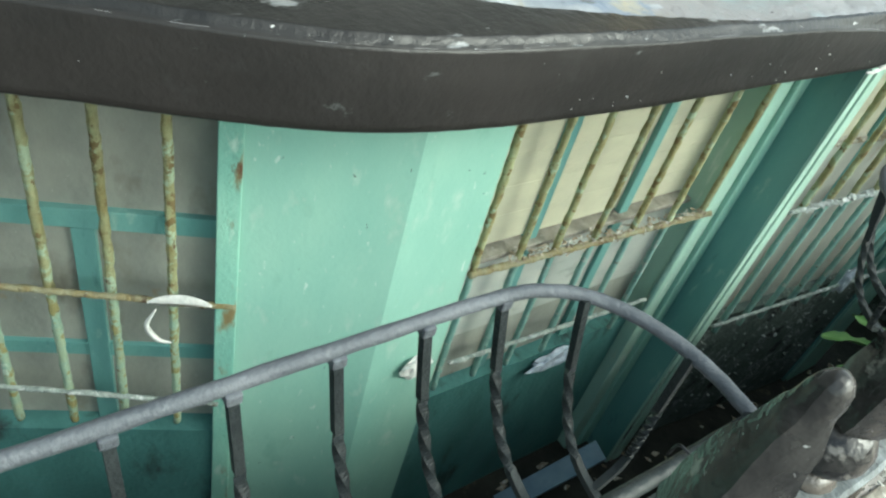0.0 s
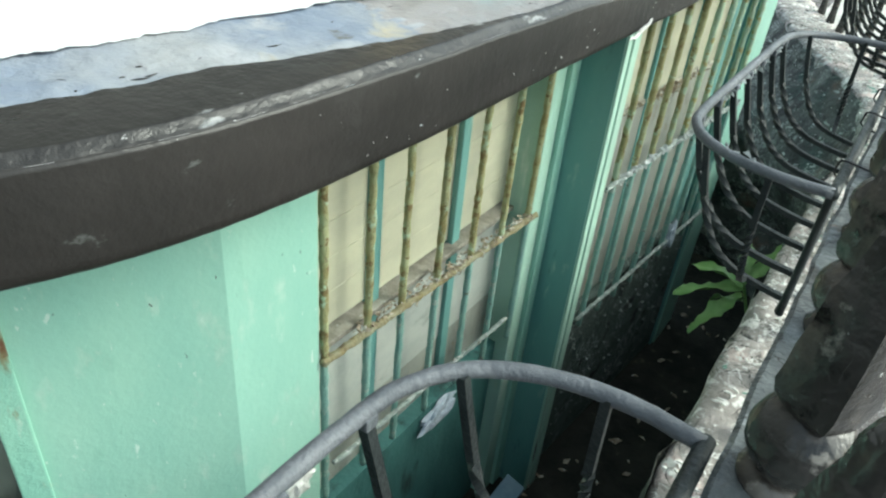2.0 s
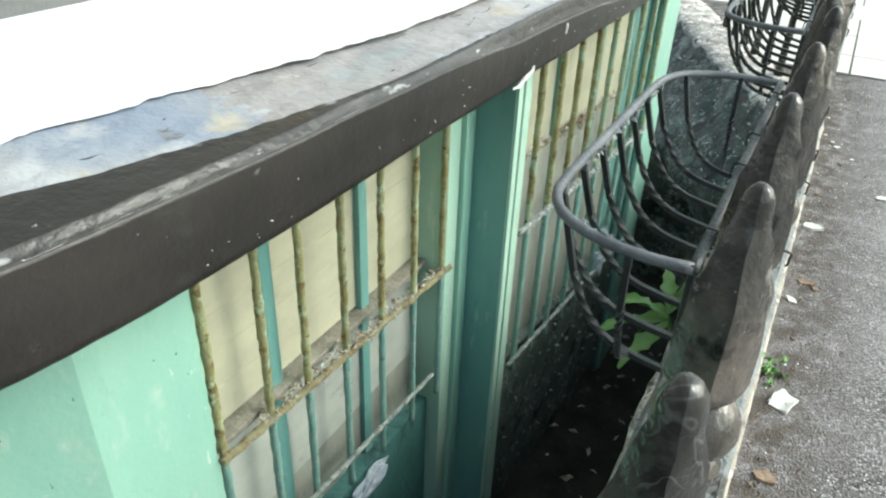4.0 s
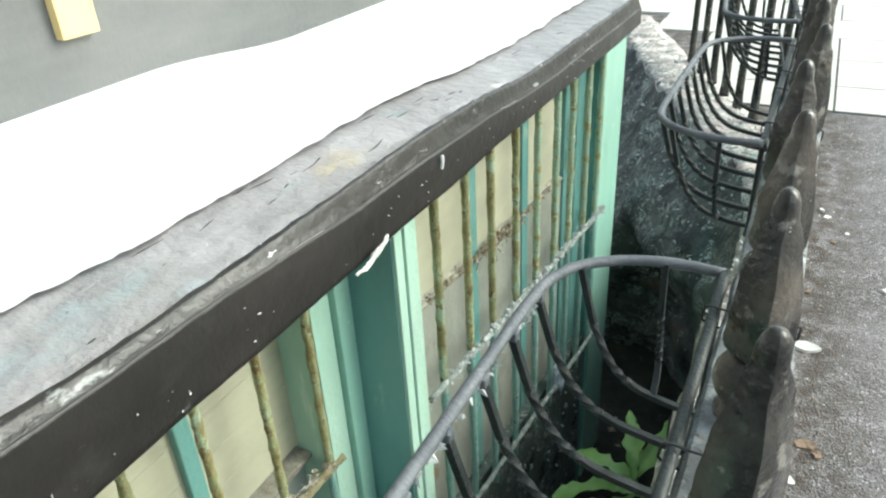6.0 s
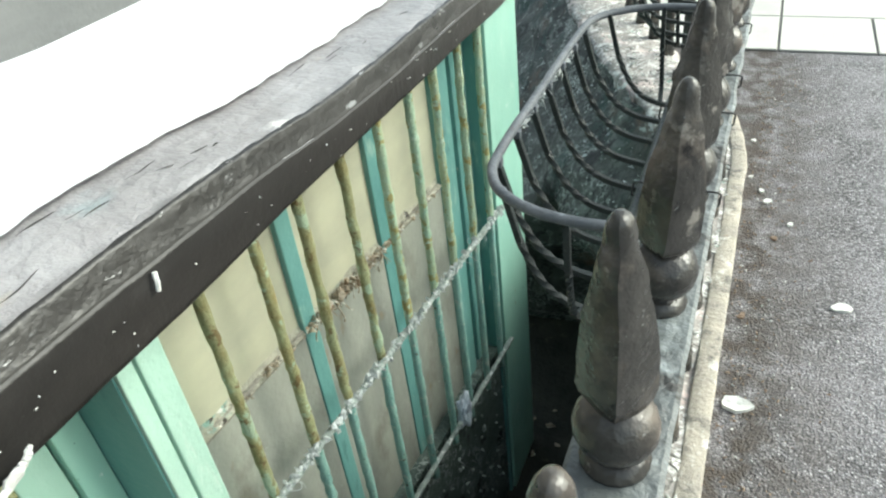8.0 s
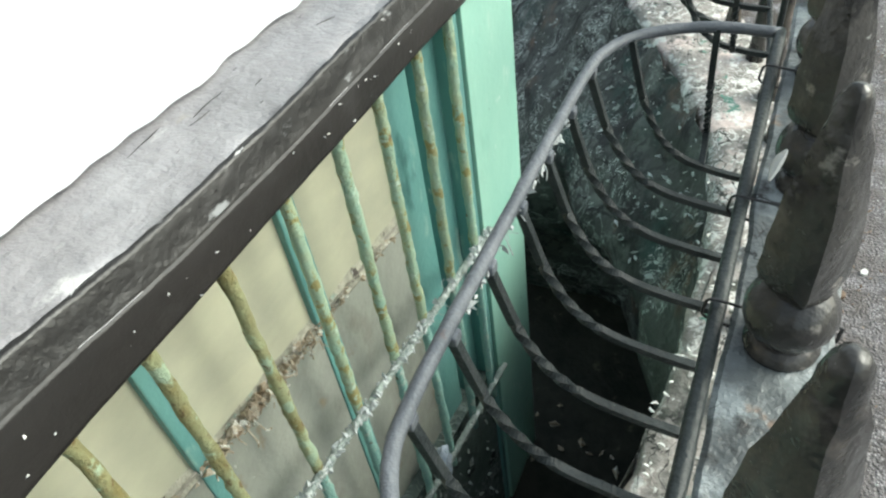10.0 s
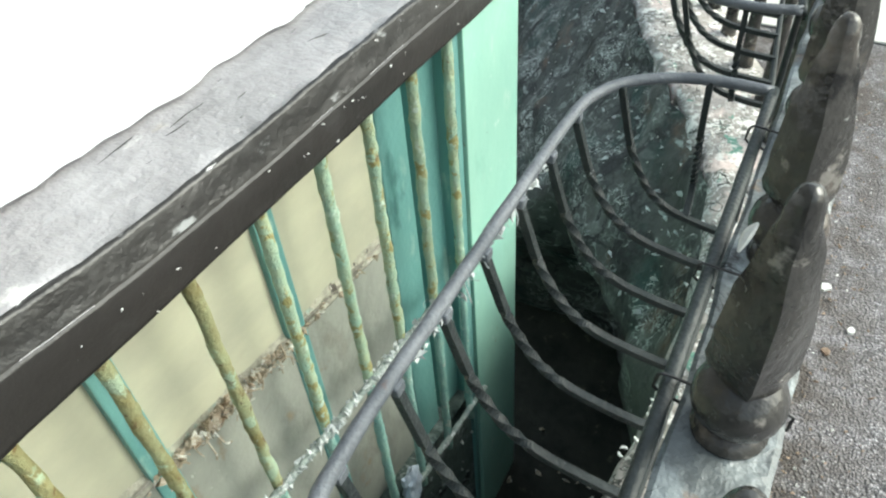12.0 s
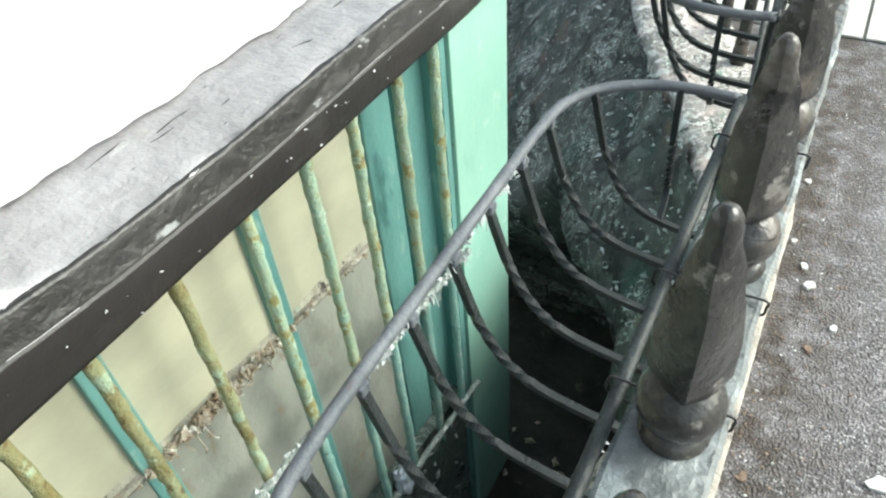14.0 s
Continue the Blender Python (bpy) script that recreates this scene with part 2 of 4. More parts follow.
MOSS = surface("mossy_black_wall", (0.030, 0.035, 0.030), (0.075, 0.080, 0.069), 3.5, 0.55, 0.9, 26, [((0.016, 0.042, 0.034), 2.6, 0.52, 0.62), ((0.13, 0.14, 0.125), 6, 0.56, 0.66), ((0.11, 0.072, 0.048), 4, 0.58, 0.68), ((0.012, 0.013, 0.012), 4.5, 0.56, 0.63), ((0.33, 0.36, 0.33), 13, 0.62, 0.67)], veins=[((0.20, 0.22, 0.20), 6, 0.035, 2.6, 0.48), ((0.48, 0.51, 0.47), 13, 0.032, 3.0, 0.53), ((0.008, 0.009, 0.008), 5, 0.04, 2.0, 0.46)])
# Teal made darker than above: the lower well's shade is in the colour.
DARKTEAL = surface("teal_darkened_for_shade", (0.09, 0.23, 0.215), (0.055, 0.15, 0.142), 4, 0.5, 0.4, 50, [((0.3, 0.34, 0.33), 36, 0.71, 0.74), ((0.02, 0.03, 0.03), 6, 0.58, 0.7)], stretch=(1, 1, 0.4))
PEELBLACK = surface("peeling_dark_wall", (0.080, 0.108, 0.096), (0.14, 0.175, 0.157), 6, 0.6, 0.9, 50, [((0.22, 0.26, 0.245), 14, 0.58, 0.67), ((0.02, 0.025, 0.022), 7, 0.58, 0.66)], spec=0.15, veins=[((0.34, 0.38, 0.36), 10, 0.035, 2.5, 0.48)])
# Near-black base holds the deep well's shade; the brown patches are dirt.
WELLFLOOR = surface("shade_black_floor", (0.022, 0.024, 0.020), (0.045, 0.045, 0.036), 6, 0.7, 0.9, 40, [((0.10, 0.09, 0.065), 12, 0.62, 0.70)], spec=0.1)
ASPHALT = asphalt_material()
SLAB = surface("pale_paving_slab", (0.62, 0.61, 0.56), (0.52, 0.51, 0.47), 4, 0.85, 0.4, 90, [((0.3, 0.29, 0.27), 7, 0.66, 0.8)], per_object=0.06)
JOINT = surface("dark_joint", (0.16, 0.15, 0.14), (0.11, 0.11, 0.10), 20, 0.9, 0.5)
RENDER_WALL = surface("grey_green_render", (0.165, 0.168, 0.165), (0.105, 0.108, 0.108), 2.0, 0.7, 0.25, 50, [((0.16, 0.165, 0.185), 4, 0.6, 0.75), ((0.07, 0.072, 0.072), 1.3, 0.58, 0.68)], stretch=(1, 0.5, 1.6))
TORN = surface("torn_paint_lip", (0.50, 0.48, 0.38), (0.30, 0.29, 0.24), 22, 0.75, 0.6, 80, [((0.26, 0.42, 0.36), 8, 0.58, 0.64), ((0.07, 0.06, 0.05), 26, 0.58, 0.64), ((0.72, 0.71, 0.66), 40, 0.62, 0.67)])
YELLOW = surface("yellow_board", (0.75, 0.58, 0.28), (0.68, 0.5, 0.22), 6, 0.6, 0.1)
LEAF = surface("green_leaf", (0.13, 0.27, 0.07), (0.22, 0.36, 0.13), 14, 0.45, 0.3, 70)
PLASTIC = surface("pale_plastic", (0.50, 0.56, 0.62), (0.38, 0.44, 0.52), 30, 0.3, 0.6, 50)
PAPER = surface("white_scrap", (0.74, 0.74, 0.70), (0.62, 0.62, 0.58), 40, 0.8, 0.4)
DRYLEAF = surface("brown_dry_leaf", (0.19, 0.125, 0.085), (0.30, 0.22, 0.15), 40, 0.7, 0.4)
FLUFF = surface("grey_fluff", (0.60, 0.63, 0.62), (0.38, 0.41, 0.40), 50, 0.95, 0.6)
STRAW = surface("dry_debris", (0.22, 0.16, 0.10), (0.48, 0.43, 0.34), 45, 0.9, 0.6, 90, [((0.66, 0.66, 0.60), 38, 0.56, 0.6)])
RUBBER = surface("black_cable_tie", (0.012, 0.012, 0.013), (0.02, 0.02, 0.02), 20, 0.4, 0.05)
BLUEBOARD = surface("blue_grey_board", (0.24, 0.33, 0.40), (0.16, 0.24, 0.31), 8, 0.5, 0.3)


# ---- mesh helpers ----
def mesh(name, bm, material, parent=None, label="", smooth=False):
    bmesh.ops.recalc_face_normals(bm, faces=bm.faces)
    me = bpy.data.meshes.new(name)
    bm.to_mesh(me)
    bm.free()
    for mm in material if isinstance(material, (list, tuple)) else [material]:
        me.materials.append(mm)
    if smooth:
        me.shade_smooth()
    ob = new(name, me)
    ob.parent = parent
    if label:
        ob["label"] = label
    return ob


def part(name, bm, material, parent, label="", smooth=False):
    return mesh(name, bm, material, parent, label, smooth)


def thing(name, label, category, group="", at=(0, 0, 0)):
    ob = new(name)
    ob.location = at
    ob.empty_display_size = 0.05
    return tagged(ob, label, category, group)


def add_box(bm, lo, hi, bevel=0.0, turn=None):
    c = [(a + b) / 2 for a, b in zip(lo, hi)]
    m = Matrix.Translation(c) @ (turn or Matrix()) @ Matrix.Diagonal([b - a for a, b in zip(lo, hi)] + [1])
    got = bmesh.ops.create_cube(bm, size=1, matrix=m)
    if bevel:
        edges = {e for v in got["verts"] for e in v.link_edges}
        bmesh.ops.bevel(bm, geom=list(edges), offset=bevel, segments=2, affect="EDGES", profile=0.6)
    return bm


def box(lo, hi, bevel=0.0, turn=None):
    return add_box(bmesh.new(), lo, hi, bevel, turn)


def sweep(bm, pts, radius, sides=8, closed=False, twist=None, rough=0.0, seed=0.0):
    """A bar along a path; radius may be a function of 0..1, twist gives the turn of the section."""
    pts = [Vector(p) for p in pts]
    n = len(pts)
    rings, up = [], None
    for i, p in enumerate(pts):
        a = pts[(i - 1) % n] if closed or i else p
        b = pts[(i + 1) % n] if closed or i < n - 1 else p
        d = (b - a).normalized()
        if up is None:
            up = d.orthogonal().normalized()
        up = (up - d * up.dot(d)).normalized()
        side = d.cross(up)
        f = i / max(n - 1, 1)
        r = radius(f) if callable(radius) else radius
        w = twist(f) if twist else 0.0
        ring = []
        for k in range(sides):
            ang = 2 * math.pi * k / sides + w
            q = p + (up * math.cos(ang) + side * math.sin(ang)) * r
            if rough:
                q += (q - p) * rough * noise.noise(q * 60 + Vector((seed, 0, 0)))
            ring.append(bm.verts.new(q))
        rings.append(ring)
    for i in range(n if closed else n - 1):
        r0, r1 = rings[i], rings[(i + 1) % n]
        for k in range(sides):
            bm.faces.new((r0[k], r0[(k + 1) % sides], r1[(k + 1) % sides], r1[k]))
    if not closed:
        bm.faces.new(rings[0][::-1])
        bm.faces.new(rings[-1])
    return bm


def bar(bm, a, b, r, sides=8, rough=0.25, step=0.03, seed=0.0):
    a, b = Vector(a), Vector(b)
    n = max(int((b - a).length / step), 2)
    return sweep(bm, [a.lerp(b, i / n) for i in range(n + 1)], r, sides, rough=rough, seed=seed)


def smooth_path(pts, n):
    """Catmull-Rom through the points, n steps each."""
    p = [Vector(q) for q in pts]
    p = [p[0] * 2 - p[1]] + p + [p[-1] * 2 - p[-2]]
    out = []
    for i in range(1, len(p) - 2):
        a, b, c, d = p[i - 1:i + 3]
        for k in range(n):
            t = k / n
            out.append(0.5 * (2 * b + (c - a) * t + (2 * a - 5 * b + 4 * c - d) * t * t + (3 * b - a - 3 * c + d) * t ** 3))
    return out + [p[-2]]


def strip(bm, rows):
    """Quads between rows of points of one length."""
    vs = [[bm.verts.new(q) for q in row] for row in rows]
    for a, b in zip(vs, vs[1:]):
        for k in range(len(a) - 1):
            bm.faces.new((a[k], a[k + 1], b[k + 1], b[k]))
    return bm


def jitter(p, amount, scale, seed=0):
    return Vector(p) + amount * noise.noise_vector(Vector(p) * scale + Vector((seed, seed, seed)))


# ---- ground, coping, pavement and lightwell ----
INNER = [(-0.165, -3.0), (-0.165, 3.2), (-0.125, 3.6), (-0.125, 3.9), (-0.155, 4.25), (-0.19, 4.4), (-0.26, 4.58), (-0.38, 4.82), (-0.56, 5.12), (-0.80, 5.6), (-0.95, 5.95), (-1.3, 6.75), (-1.65, 7.6)]
OUTER = [(0.085, -3.0), (0.085, 4.3), (0.06, 4.55), (0.0, 4.78), (-0.11, 5.05), (-0.28, 5.38), (-0.50, 5.80), (-0.64, 6.13), (-1.0, 6.92), (-1.35, 7.75)]


def outer_x(y):
    if y >= OUTER[-1][1]:
        return OUTER[-1][0]
    for (x0, y0), (x1, y1) in zip(OUTER, OUTER[1:]):
        if y0 <= y <= y1:
            return x0 + (x1 - x0) * (y - y0) / (y1 - y0)
    return OUTER[0][0]


def fine_line(line, step):
    out = []
    for a, b in zip(line, line[1:]):
        n = max(int(math.dist(a, b) / step), 1)
        out += [(a[0] + (b[0] - a[0]) * k / n, a[1] + (b[1] - a[1]) * k / n) for k in range(n)]
    return out + [line[-1]]


bm = bmesh.new()
ys = [-60, -3.0] + [q[1] for q in OUTER[1:]] + [7.76, 60]
rows = []
for y in ys:
    left = outer_x(y) - 0.02 if -3.1 < y < 7.755 else -60
    rows.append([(left, y, 0), (1.5, y, 0), (60, y, 0)])
rows.insert(1, [(-60, -3.01, 0), (1.5, -3.01, 0), (60, -3.01, 0)])
strip(bm, rows)
tagged(mesh("ground", bm, ASPHALT), "coarse grey asphalt with loose grit", "ground", kind="structure")

bm = bmesh.new()
inner, outer = [], []
for i in range(261):
    f = i / 260
    y = -3.0 + 10.6 * f
    for line, got in ((INNER, inner), (OUTER, outer)):
        for (x0, y0), (x1, y1) in zip(line, line[1:]):
            if y0 <= y <= y1 + 1e-6:
                got.append((x0 + (x1 - x0) * (y - y0) / (y1 - y0), y))
                break
rows = []
for a, b in zip(inner, outer):
    row = []
    for f, z in ((0, -0.12), (0, 0.0), (0.06, 0.022), (0.25, 0.03), (0.5, 0.032), (0.75, 0.03), (0.95, 0.022), (1.0, -0.02)):
        p = Vector((a[0] + (b[0] - a[0]) * f, a[1] + (b[1] - a[1]) * f, z))
        row.append(jitter(jitter(p, 0.016, 9), 0.006, 40))
    rows.append(row)
strip(bm, rows)
coping = tagged(mesh("coping", bm, COPING, smooth=True), "pitted concrete coping flecked with white paint", "coping", kind="structure")
bm = bmesh.new()
rows = []
for b in outer[:190]:
    rows.append([jitter(jitter((b[0] + dx, b[1], z), 0.005, 4, 3), 0.0022, 24) for dx, z in ((-0.05, 0.012), (-0.046, 0.032), (-0.043, 0.034), (-0.02, 0.034), (0.0, 0.033), (0.004, 0.031), (0.007, 0.026), (0.009, -0.02))])
strip(bm, rows)
mesh("kerb_edge", bm, KERB, coping, "cream stone edging worn along the asphalt", smooth=True)

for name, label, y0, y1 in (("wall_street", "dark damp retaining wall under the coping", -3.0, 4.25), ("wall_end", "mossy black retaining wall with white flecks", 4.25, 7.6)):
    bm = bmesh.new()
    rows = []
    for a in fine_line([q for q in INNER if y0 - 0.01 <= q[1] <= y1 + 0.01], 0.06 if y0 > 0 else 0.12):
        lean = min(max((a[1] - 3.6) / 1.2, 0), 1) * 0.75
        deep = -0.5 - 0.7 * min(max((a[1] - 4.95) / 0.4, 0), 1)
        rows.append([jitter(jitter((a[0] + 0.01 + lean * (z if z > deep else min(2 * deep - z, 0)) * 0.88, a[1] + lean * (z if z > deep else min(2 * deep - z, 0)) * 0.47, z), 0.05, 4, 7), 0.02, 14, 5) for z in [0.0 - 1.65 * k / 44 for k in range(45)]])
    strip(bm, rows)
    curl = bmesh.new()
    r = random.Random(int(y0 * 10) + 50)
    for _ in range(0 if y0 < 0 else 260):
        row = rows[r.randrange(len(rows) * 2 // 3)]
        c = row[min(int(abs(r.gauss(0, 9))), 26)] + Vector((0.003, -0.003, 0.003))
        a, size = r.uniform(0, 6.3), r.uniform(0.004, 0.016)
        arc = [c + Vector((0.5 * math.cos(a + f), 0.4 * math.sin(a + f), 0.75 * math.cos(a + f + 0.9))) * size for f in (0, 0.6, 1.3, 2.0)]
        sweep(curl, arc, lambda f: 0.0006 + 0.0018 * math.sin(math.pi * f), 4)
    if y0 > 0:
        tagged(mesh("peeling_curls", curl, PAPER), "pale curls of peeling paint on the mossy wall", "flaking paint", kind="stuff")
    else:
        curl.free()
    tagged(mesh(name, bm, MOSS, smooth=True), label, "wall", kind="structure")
tagged(mesh("well_floor", box((-2.4, -3.0, -1.72), (0.0, 7.7, -1.62)), WELLFLOOR), "dirty lightwell floor, the deep shade put into its near black colour", "floor", kind="structure")

# ---- bay front ----
FX, FZ = -0.70, 0.705
FASCIA = [(-1.62, -1.22), (-1.30, -0.55), (-1.035, 0.0), (-0.965, 0.144), (-0.887, 0.29), (-0.80, 0.49), (-0.755, 0.65), (-0.730, 0.84), (-0.716, 1.1), (-0.712, 1.5), (-0.707, 2.0), (-0.700, 2.6), (-0.690, 3.2), (-0.676, 3.75), (-0.668, 4.22)]
path = smooth_path([(x, y, 0) for x, y in FASCIA], 30)


def along_fascia(profile, wobble=0.004, scale=7, seed=0):
    rows = []
    for i, p in enumerate(path):
        d = (path[min(i + 1, len(path) - 1)] - path[max(i - 1, 0)]).normalized()
        back = Vector((-d.y, d.x, 0))
        rows.append([jitter(jitter(p + back * u + Vector((0, 0, z)), wobble, scale, seed), wobble * 0.3, 28, seed) for u, z in profile])
    return rows


# lower face, open seam, chipped chamfer and weathered top with painted sky sheen
fascia_profile = [(0.16, 0.012), (0.015, 0.004), (0.003, 0.0), (0.0, 0.003), (0.0, 0.012), (0.0005, 0.05), (0.0, 0.094), (0.0012, 0.098), (0.004, 0.0995), (0.0045, 0.1006), (0.0048, 0.102), (0.0055, 0.1045), (0.007, 0.108), (0.011, 0.121), (0.0145, 0.135), (0.0185, 0.149), (0.020, 0.153), (0.0235, 0.1555)]
TOP_COLUMNS = 16


def depth_at(y):
    """The fascia is shallower towards the end post."""
    f = min(max((y - 2.45) / 0.65, 0), 1)
    return 1 - 0.25 * f * f * (3 - 2 * f)


def seam_at(y):
    """Height of the seam between face and chamfer: high round the bend, lower towards the end post."""
    line = [(-9, 0.153), (1.0, 0.152), (1.3, 0.147), (1.75, 0.137), (2.1, 0.113), (2.8, 0.100), (3.2, 0.090), (9, 0.090)]
    for (y0, z0), (y1, z1) in zip(line, line[1:]):
        if y0 <= y <= y1:
            return z0 + (z1 - z0) * (y - y0) / (y1 - y0)


def edge_at(y):
    return max(0.1555, seam_at(y) + 0.016)


def top_z(u, y):
    return edge_at(y) + (0.184 - edge_at(y)) * min(max((u - 0.0235) / 0.2865, 0), 1) ** 0.8


def face_z(z, y):
    """Stretches the drawn profile so that its seam lies at seam_at(y)."""
    seam = seam_at(y)
    if z <= 0.0985:
        return z * seam / 0.0985
    return seam + (z - 0.0985) / (0.1555 - 0.0985) * (edge_at(y) - seam)


rows = []
for i, p in enumerate(path):
    d = (path[min(i + 1, len(path) - 1)] - path[max(i - 1, 0)]).normalized()
    back = Vector((-d.y, d.x, 0))
    dark = 0.0275 + 0.1115 * min(max((1.5 - p.y) / 0.75, 0), 1) ** 1.3 + 0.0025 * noise.noise(Vector((i * 0.31, 5, 5)))
    edge = [(dark + (0.33 - dark) * k / TOP_COLUMNS, top_z(dark + (0.33 - dark) * k / TOP_COLUMNS, p.y)) for k in range(TOP_COLUMNS + 1)]
    row = []
    for k, (u, z) in enumerate([(u, face_z(z, p.y)) for u, z in fascia_profile] + [(0.025, top_z(0.025, p.y)), ((0.025 + dark) / 2, top_z((0.025 + dark) / 2, p.y))] + edge):
        q = p + back * u + Vector((0, 0, FZ + z * depth_at(p.y)))
        q = jitter(jitter(q, 0.0032, 4), 0.0009, 26)
        if k >= len(fascia_profile) + 2:
            q.z += 0.0028 * noise.noise(q * 30) + 0.0035 * noise.noise(q * 11)
        elif k > 11:
            q = jitter(q, 0.0012, 36, 4)
        row.append(q)
    rows.append(row)
bm = strip(bmesh.new(), rows)
cells = len(rows[0]) - 1
for k, f in enumerate(bm.faces):
    c, i = k % cells, k // cells
    y = path[i].y
    if c >= len(fascia_profile) + 2:
        f.material_index = 2 if y + 0.05 * noise.noise(Vector((c * 0.7, i * 0.2, 1))) < 1.2 else 1
    elif c >= 11:
        f.material_index = 3
    elif c == 8 and noise.noise(Vector((i * 0.11, 2, 9))) > 0.12:
        f.material_index = 1
fascia = tagged(mesh("trim", bm, [BLACK, TOPGREY, PALETOP, CHIPPED], smooth=True), "black gloss painted fascia with cobwebs and chips", "fascia", kind="structure")
rows = []
for i, row in enumerate(along_fascia([(0.0, 0), (0.34, 0), (0.5, 0), (0.9, 0), (1.5, 0)], 0.0)):
    ragged = 0.016 * noise.noise(Vector((i * 0.084, 3, 1))) + 0.012 * noise.noise(Vector((i * 0.3, 7, 1))) + 0.006 * noise.noise(Vector((i * 0.9, 9, 1)))
    lip = 0.16 + 0.12 * min(max((1.75 - row[0].y) / 0.8, 0), 1) + 0.008 * min(max((row[0].y - 1.9) / 0.5, 0), 1) + ragged
    row[0] = row[0].lerp(row[1], lip / 0.34)
    rows.append([Vector((p.x, p.y, FZ + (0.187, 0.190, 0.194, 0.20, 0.21)[k] * depth_at(row[0].y))) for k, p in enumerate(row)])
    rows[-1] = [Vector((max(q.x, -1.66), q.y, q.z)) for q in rows[-1]]
bm = strip(bmesh.new(), rows)
tagged(mesh("roof", bm, ROOF, smooth=True), "white coated flat bay roof with a ragged edge", "roof", kind="structure")
tagged(mesh("wall_house", box((-2.0, -4.0, 0.8), (-1.6, 4.22, 4.2)), RENDER_WALL), "grey green rendered house wall above the bay", "wall", kind="structure")
board = mesh("yellow_board", box((-1.598, 2.23, 1.045), (-1.57, 2.335, 2.0), 0.003), YELLOW)
tagged(board, "yellow painted board fixed to the grey wall", "board")

# facet beside the corner, its own axes: s along the wall to the start of the street, n outwards
FOLD, SA = Vector((-1.02, 0.893, 0)), Vector((-0.431, -0.902, 0))
NA = Vector((0.902, -0.431, 0))


def facet(s, n, z):
    return FOLD + SA * s + NA * n + Vector((0, 0, z))


FACET = Matrix.Translation(FOLD) @ Matrix((( -0.431, 0.902, 0, 0), (-0.902, -0.431, 0, 0), (0, 0, 1, 0), (0, 0, 0, 1)))


def facet_box(bm, lo, hi, bevel=0.0):
    """lo, hi: (s, n, z)."""
    n0 = len(bm.verts)
    add_box(bm, lo, hi, bevel)
    bm.verts.ensure_lookup_table()
    for v in bm.verts[n0:]:
        v.co = FACET @ v.co
    return bm


TOP = FZ + 0.02
bm = bmesh.new()
facet_box(bm, (0.0, -0.3, -1.62), (0.40, 0.0, TOP))
facet_box(bm, (1.42, -0.3, -0.72), (2.6, 0.0, TOP))
tagged(mesh("wall_corner", bm, MINT), "mint green painted bay corner panel with chips", "wall", kind="structure")
bm = bmesh.new()
add_box(bm, (-1.3, 0.893, -1.62), (-1.02, 1.165, TOP))
tagged(mesh("wall_front", bm, MINT), "mint green painted panel beside the barred window", "wall", kind="structure")
bm = bmesh.new()
add_box(bm, (-1.3, 2.362, -1.62), (-0.812, 2.46, TOP))
add_box(bm, (-1.3, 2.46, -1.62), (-0.90, 3.86, -0.66))
tagged(mesh("wall_return", bm, TEAL), "return wall between two barred windows, its shade put in as darker teal", "wall", kind="structure")
bm = box((-1.3, 3.875, -1.62), (-0.712, 4.185, TOP), 0.004)
tagged(mesh("wall_end_post", bm, MINT), "mint painted end post of the bay", "wall", kind="structure")
bm = bmesh.new()
add_box(bm, (-1.26, 1.165, -1.62), (-1.02, 2.30, -0.68))
facet_box(bm, (0.40, -0.3, -1.62), (2.6, -0.005, -0.72))
tagged(mesh("wall_below_windows", bm, DARKTEAL), "teal painted wall under the windows, well shade put into its colour", "wall", kind="structure")
bm = box((-2.0, 1.0, -1.62), (-1.31, 4.185, 0.80))
facet_box(bm, (-0.2, -0.7, -1.62), (2.6, -0.31, 0.80))
tagged(mesh("wall_back", bm, DULL), "plain wall behind the bay windows", "wall", kind="structure")
bm = box((-0.86, 2.46, -1.60), (-0.738, 3.86, -0.662), 0.002)
tagged(mesh("trim_plinth", bm, PEELBLACK), "peeling black plinth below the window", "plinth", kind="structure")
# jamb boards
bm = box((-1.10, 2.215, -1.62), (-0.962, 2.293, TOP), 0.003)
tagged(mesh("trim_jamb", bm, PALEMINT), "mint painted jamb board with rubbed edges", "trim", kind="structure")
bm = box((-1.10, 2.297, -1.62), (-0.945, 2.361, TOP), 0.004)
tagged(mesh("trim_jamb_inner", bm, MINT), "pale mint jamb board beside the teal return", "trim", kind="structure")
for k, (y0, y1, x) in enumerate(((2.366, 2.402, -0.802), (2.406, 2.462, -0.797))):
    bm = box((-0.86, y0, -1.62), (x, y1, TOP), 0.004)
    tagged(mesh("trim_post_board", bm, PALEMINT), "cracked pale mint board on the corner post", "trim", kind="structure")
bm = box((-0.80, 3.845, -1.62), (-0.722, 3.871, TOP), 0.003)
tagged(mesh("trim_stop", bm, TEAL), "teal stop bead beside the end post", "trim", kind="structure")


def window(name, label, panes, rails, sill=None):
    w = tagged(new(name), label, "window", kind="structure")
    for lo, hi, mat_, tag in panes:
        part("pane", box(lo, hi), mat_, w, tag)
    for lo, hi, mat_ in rails:
        part("glazing_bar", box(lo, hi, 0.004), mat_, w)
    if sill:
        part("sill", box(sill[0], sill[1], 0.005), sill[2], w, "dusty ledge with flaking paint")
    return w


def blinds(lo, hi, pitch=0.11):
    """Cream slats lapped over one another."""
    out, z = [], lo[2]
    while z < hi[2] - 0.01:
        out.append(((lo[0], lo[1], z), (hi[0], hi[1], min(z + pitch - 0.0012, hi[2]))))
        z += pitch
    return out


